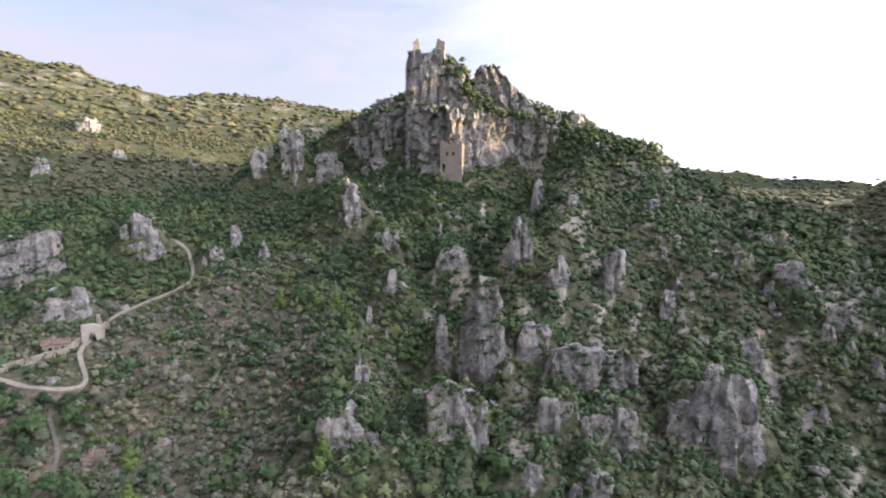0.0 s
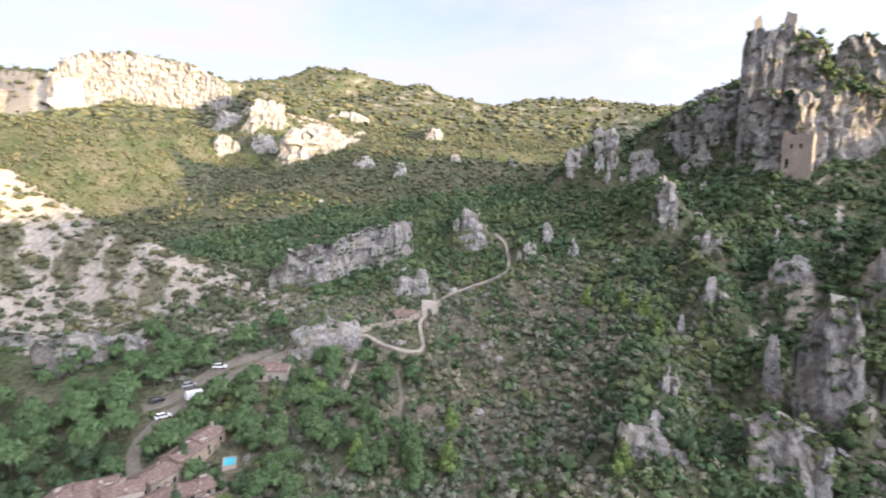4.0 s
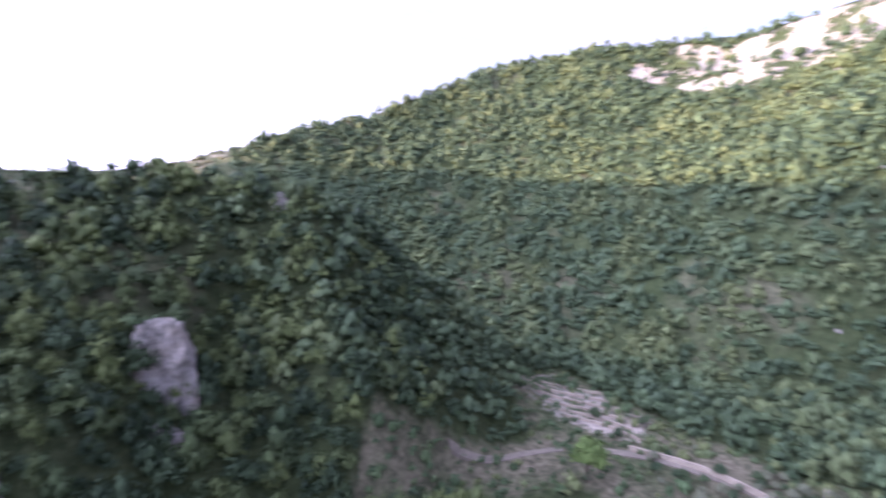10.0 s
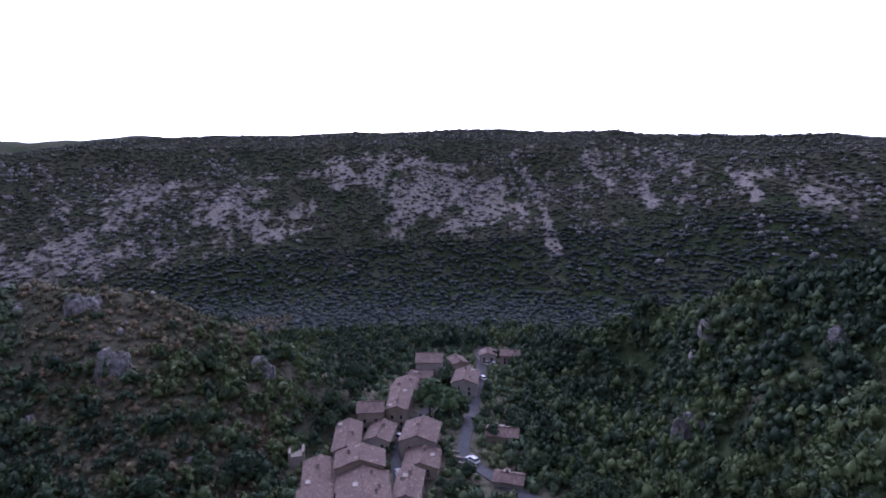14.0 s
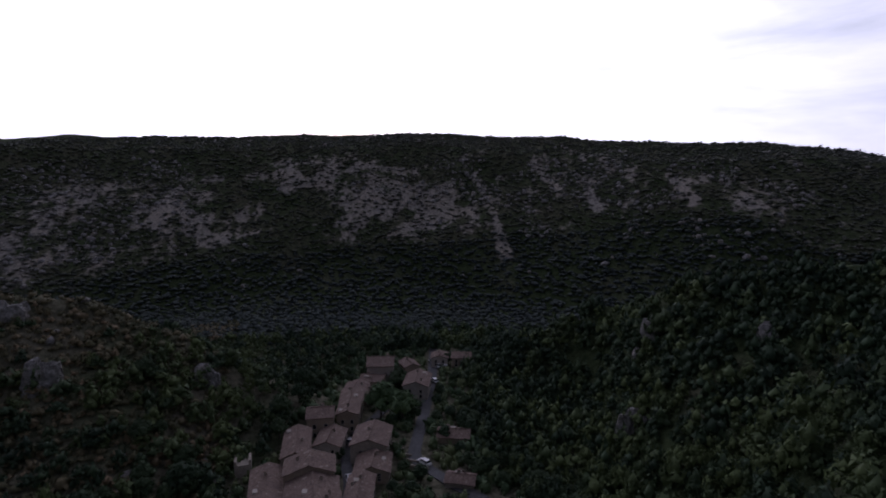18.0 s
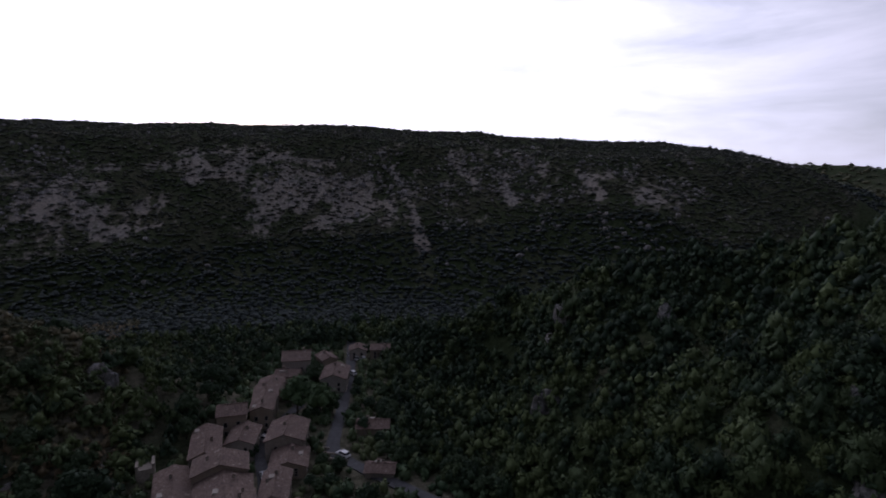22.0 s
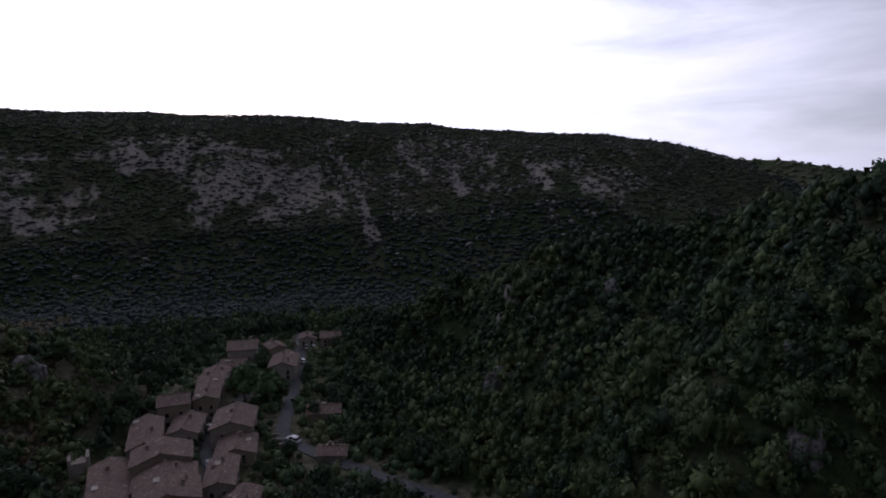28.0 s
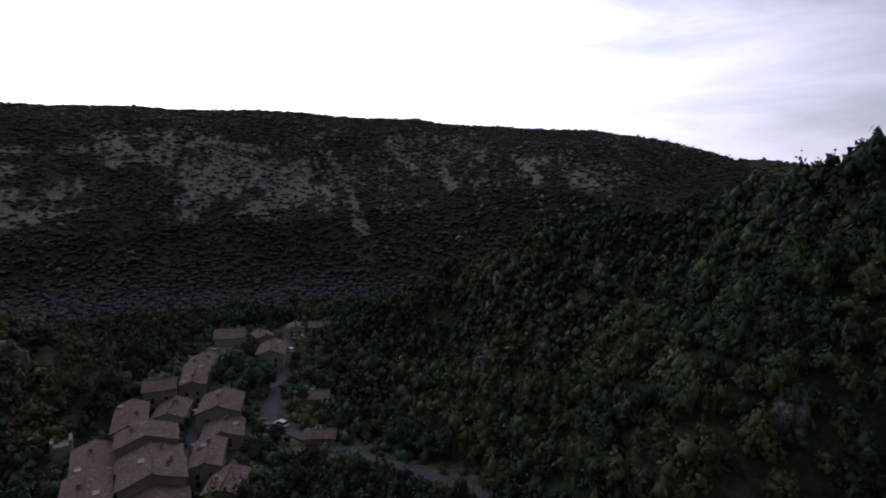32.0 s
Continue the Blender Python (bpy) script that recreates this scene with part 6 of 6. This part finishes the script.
# ---- cars ----
def car_paint(name, colour):
    m = surface(name, tuple(c * 0.92 for c in colour), colour, 4.0, 0.3, 0.02, 0.002)
    return m


CAR_PAINT = {"white": car_paint("white_paint", (0.72, 0.72, 0.72)), "dark": car_paint("black_paint", (0.03, 0.032, 0.036)), "grey": car_paint("grey_paint", (0.30, 0.31, 0.33))}
RUBBER = surface("rubber", (0.02, 0.02, 0.02), (0.04, 0.04, 0.04), 6.0)


def car(x, y, turn, colour, van=False):
    """A parked car: shaped body, glazed cabin, four wheels."""
    thing = tagged(new("van" if van else "car"), f"{colour} parked {'camper van' if van else 'hatchback car'} on the ground beside the road", "van" if van else "car", "parked cars")
    long, wide, tall = (5.6, 2.1, 2.7) if van else (4.2, 1.75, 1.48)
    profile = [(-0.5, 0.25), (0.5, 0.25), (0.5, 0.55), (0.42, 0.62), (0.30, 0.98), (-0.46, 1.0), (-0.5, 0.7)] if van else [(-0.5, 0.2), (0.5, 0.2), (0.49, 0.5), (0.26, 0.62), (-0.44, 0.66), (-0.5, 0.5)]
    bm = bmesh.new()
    ends = [[bm.verts.new((px * long, sy * wide / 2, pz * tall)) for px, pz in profile] for sy in (-1, 1)]
    bm.faces.new(ends[0])
    bm.faces.new(ends[1][::-1])
    n = len(profile)
    for i in range(n):
        bm.faces.new((ends[0][i], ends[1][i], ends[1][(i + 1) % n], ends[0][(i + 1) % n]))
    bmesh.ops.recalc_face_normals(bm, faces=bm.faces)
    bmesh.ops.bevel(bm, geom=list(bm.edges), offset=0.07, segments=2, affect="EDGES")
    body = part("body", bm, CAR_PAINT[colour], thing)
    if not van:
        bm = bmesh.new()
        low = [bm.verts.new((px * long, sy * wide * 0.46, 0.62 * tall)) for px, sy in ((0.27, -1), (0.27, 1), (-0.45, 1), (-0.45, -1))]
        high = [bm.verts.new((px * long, sy * wide * 0.37, 0.97 * tall)) for px, sy in ((0.10, -1), (0.10, 1), (-0.36, 1), (-0.36, -1))]
        for i in range(4):
            bm.faces.new((low[i], low[(i + 1) % 4], high[(i + 1) % 4], high[i]))
        part("cabin_glass", bm, PANE, thing, "dark glazed cabin windows")
        part("roof", boxes(((-0.36 * long, -wide * 0.37, 0.965 * tall), (0.10 * long, wide * 0.37, tall))), CAR_PAINT[colour], thing)
    else:
        part("windscreen", boxes(((0.36 * long, -0.8, 1.75), (0.405 * long, 0.8, 2.3))), PANE, thing, "dark windscreen")
    for px in (-0.31, 0.32):
        for sy in (-1, 1):
            bm = bmesh.new()
            bmesh.ops.create_cone(bm, cap_ends=True, segments=14, radius1=0.32, radius2=0.32, depth=0.22, matrix=pose(px * long, sy * (wide / 2 - 0.1), 0.32, 90))
            part("wheel", bm, RUBBER, thing)
    thing.matrix_world = pose(x, y, float(height_at(x, y)) + 0.33, 0, 0, turn)


for cx, cy, turn, colour, van in ((-141.5, 90.5, 70, "white", True), (-142.5, 81, 75, "white", False), (-147.5, 103, 40, "white", False), (-139.5, -7, 20, "dark", False), (-137, -4, 20, "white", False),
                                  (-133, -18, 50, "dark", False), (-131, -16, 50, "grey", False), (-126, -73, 100, "white", False), (-150.5, 84, 75, "dark", False), (-148.5, 93, 60, "grey", False)):
    car(cx, cy, turn, colour, van)
for cx, cy, turn, colour, van in ((148, -17, 60, "white", False), (152, -19.5, 60, "dark", False), (206, -56, 10, "white", False), (204, -58.5, 10, "white", False), (209, -58, 10, "grey", False), (211, -55, 10, "white", False),
                                  (133, -35.5, 30, "white", False), (190, -51, 15, "white", False), (129.5, -15.8, 5, "grey", False), (120, -14.4, 5, "dark", False)):
    car(cx, cy, turn, colour, van)


# ---- the graveyard ----
MARBLE = surface("grey_marble", (0.38, 0.38, 0.40), (0.62, 0.62, 0.64), 2.5, 0.5, 0.1)


def tomb(x, y, turn, cross):
    thing = tagged(new("tomb"), "pale stone tomb slab with a headstone", "tomb", "graveyard tombs")
    thing.matrix_world = pose(x, y, float(height_at(x, y)) - 0.05, 0, 0, turn)
    part("slab", boxes(((-0.55, -1.1, 0), (0.55, 1.1, 0.55)), ((-0.62, -1.17, 0.55), (0.62, 1.17, 0.66))), MARBLE, thing)
    if cross:
        part("cross", boxes(((-0.08, 0.95, 0.66), (0.08, 1.08, 2.0)), ((-0.4, 0.96, 1.45), (-0.08, 1.07, 1.6)), ((0.08, 0.96, 1.45), (0.4, 1.07, 1.6))), MARBLE, thing)
    else:
        part("headstone", boxes(((-0.5, 0.92, 0.66), (0.5, 1.08, 1.5)), ((-0.35, 0.94, 1.5), (0.35, 1.06, 1.68))), MARBLE, thing)


wall("graveyard_wall", [(-148, -49.5), (-139.5, -50), (-131.5, -46.5)], 0.5, 1.5, "brown stone wall at the corner of the graveyard", seed=16)
for k in range(10):
    for j in range(3):
        f = k / 9
        px, py = -147.5 - 14.5 * f + 2.2 * j, -43.5 + 22 * f + 1.3 * j
        tomb(px + 0.3 * math.sin(k * 5.1), py, 48 + 5 * math.sin(k + j), (k + j) % 3 == 0)
for k in range(11):
    for j in range(2):
        px, py = -107 - 2.1 * k + 0.8 * j, -54.5 + 0.85 * k + 3.0 * j
        if math.hypot(px + 118, py + 50) > 4:
            tomb(px, py + 0.4 * math.sin(k * 3.3), 20 + 8 * math.sin(k * 2 + j), (k + j) % 4 == 0)
house(-118, -50, 4, 3.5, 3, 40, 2, "small pale burial chapel with a tiled roof", rows=0, name="chapel")
house(-100.5, -76, 4.5, 3.2, 2.2, 60, 0, "small stone garden hut by the lane", rows=0, name="hut")
house(-105, -70.5, 3.4, 3, 2.6, 45, 2, "small white rendered hut by the lane", rows=0, name="hut")
house(-79, 117, 4, 2.6, 1.6, 20, 2, "small shelter with a pale roof on the terraces", rows=0, lean=True, name="shelter")


def pole(x, y, tall):
    thing = tagged(new("utility_pole"), "pale concrete utility pole beside the lane", "pole")
    thing.matrix_world = pose(x, y, float(height_at(x, y)) - 0.3, 0, 0, 20)
    bm = bmesh.new()
    stem(bm, [(0, 0, 0), (0, 0, tall * 0.5), (0, 0, tall)], 0.22)
    part("shaft", bm, STUCCO[2], thing)
    part("crossarm", boxes(((-1.0, -0.07, tall - 0.5), (1.0, 0.07, tall - 0.34))), STUCCO[2], thing)
    for i in (-0.85, 0, 0.85):
        part("insulator", boxes(((i - 0.06, -0.06, tall - 0.34), (i + 0.06, 0.06, tall - 0.1))), PANE, thing)


pole(-105.5, -80, 7.5)


# ---- the gate ruin on the path, the pool ----
def arch(x, y, turn):
    """A small roofless gate tower with an arched way through it."""
    thing = tagged(new("gate_tower"), "small ruined stone gate with an arched opening on the path", "ruin")
    thing.matrix_world = pose(x, y, float(height_at(x, y)) - 0.6, 0, 0, turn)
    bm = bmesh.new()
    outer = [(-2.6, 0), (-2.6, 5.2), (2.6, 4.6), (2.6, 0)]
    ring = [(1.1 * math.cos(a), 2.0 + 1.1 * math.sin(a)) for a in (math.pi * (1 - i / 10) for i in range(11))]
    profile = [outer[0], outer[1], (0.4, 5.4), outer[2], outer[3], (1.1, 0), *ring[::-1], (-1.1, 0)]
    front = [bm.verts.new((px, -1.6, pz)) for px, pz in profile]
    rear = [bm.verts.new((px, 1.6, pz)) for px, pz in profile]
    f1, f2 = bm.faces.new(front), bm.faces.new(rear[::-1])
    for i in range(len(profile)):
        j = (i + 1) % len(profile)
        bm.faces.new((front[i], rear[i], rear[j], front[j]))
    bmesh.ops.triangulate(bm, faces=[f1, f2])
    bmesh.ops.recalc_face_normals(bm, faces=bm.faces)
    part("gate_wall", bm, STUCCO[2], thing)
    part("buttress", boxes(((2.6, -1.2, 0), (3.3, 0.2, 3.2))), DRYSTONE, thing)


arch(-104.2, 157, 35)
ruin_wall(-104.5, 163, float(height_at(-104.5, 163)), 3.2, 6.5, 1.2, 30, 4, "tall pale stone fragment of a ruined wall by the path")
house(-111, 151.5, 6.5, 4.5, 2.6, 35, 0, "small stone cabin with a pink tiled roof by the path", rows=1, name="cabin")
POOL = surface("blue_tarpaulin", (0.05, 0.36, 0.46), (0.10, 0.52, 0.60), 2.0, 0.4)
pool_z = float(height_at(*POOL_SPOT))
pool = tagged(new("pool"), "small turquoise covered pool in a garden", "pool")
pool.matrix_world = pose(*POOL_SPOT, pool_z, 0, 0, 50)
part("rim", boxes(((-1.6, -2.3, -0.5), (1.6, -2.0, 0.7)), ((-1.6, 2.0, -0.5), (1.6, 2.3, 0.7)), ((-1.6, -2.0, -0.5), (-1.3, 2.0, 0.7)), ((1.3, -2.0, -0.5), (1.6, 2.0, 0.7))), STUCCO[2], pool)
part("cover", boxes(((-1.3, -2.0, -0.4), (1.3, 2.0, 0.62))), POOL, pool)
# what is left of the keep on the crag
for kx, ky, kz, wide, tall, turn, seed in ((-12.1, 246.7, 139.7, 2.6, 7.5, 10, 1), (-1.6, 247.0, 140.1, 4.2, 6.5, -8, 6), (-7, 248.5, 137, 9, 2.5, 0, 3)):
    ruin_wall(kx, ky, kz, wide, tall, 1.0, turn, seed)
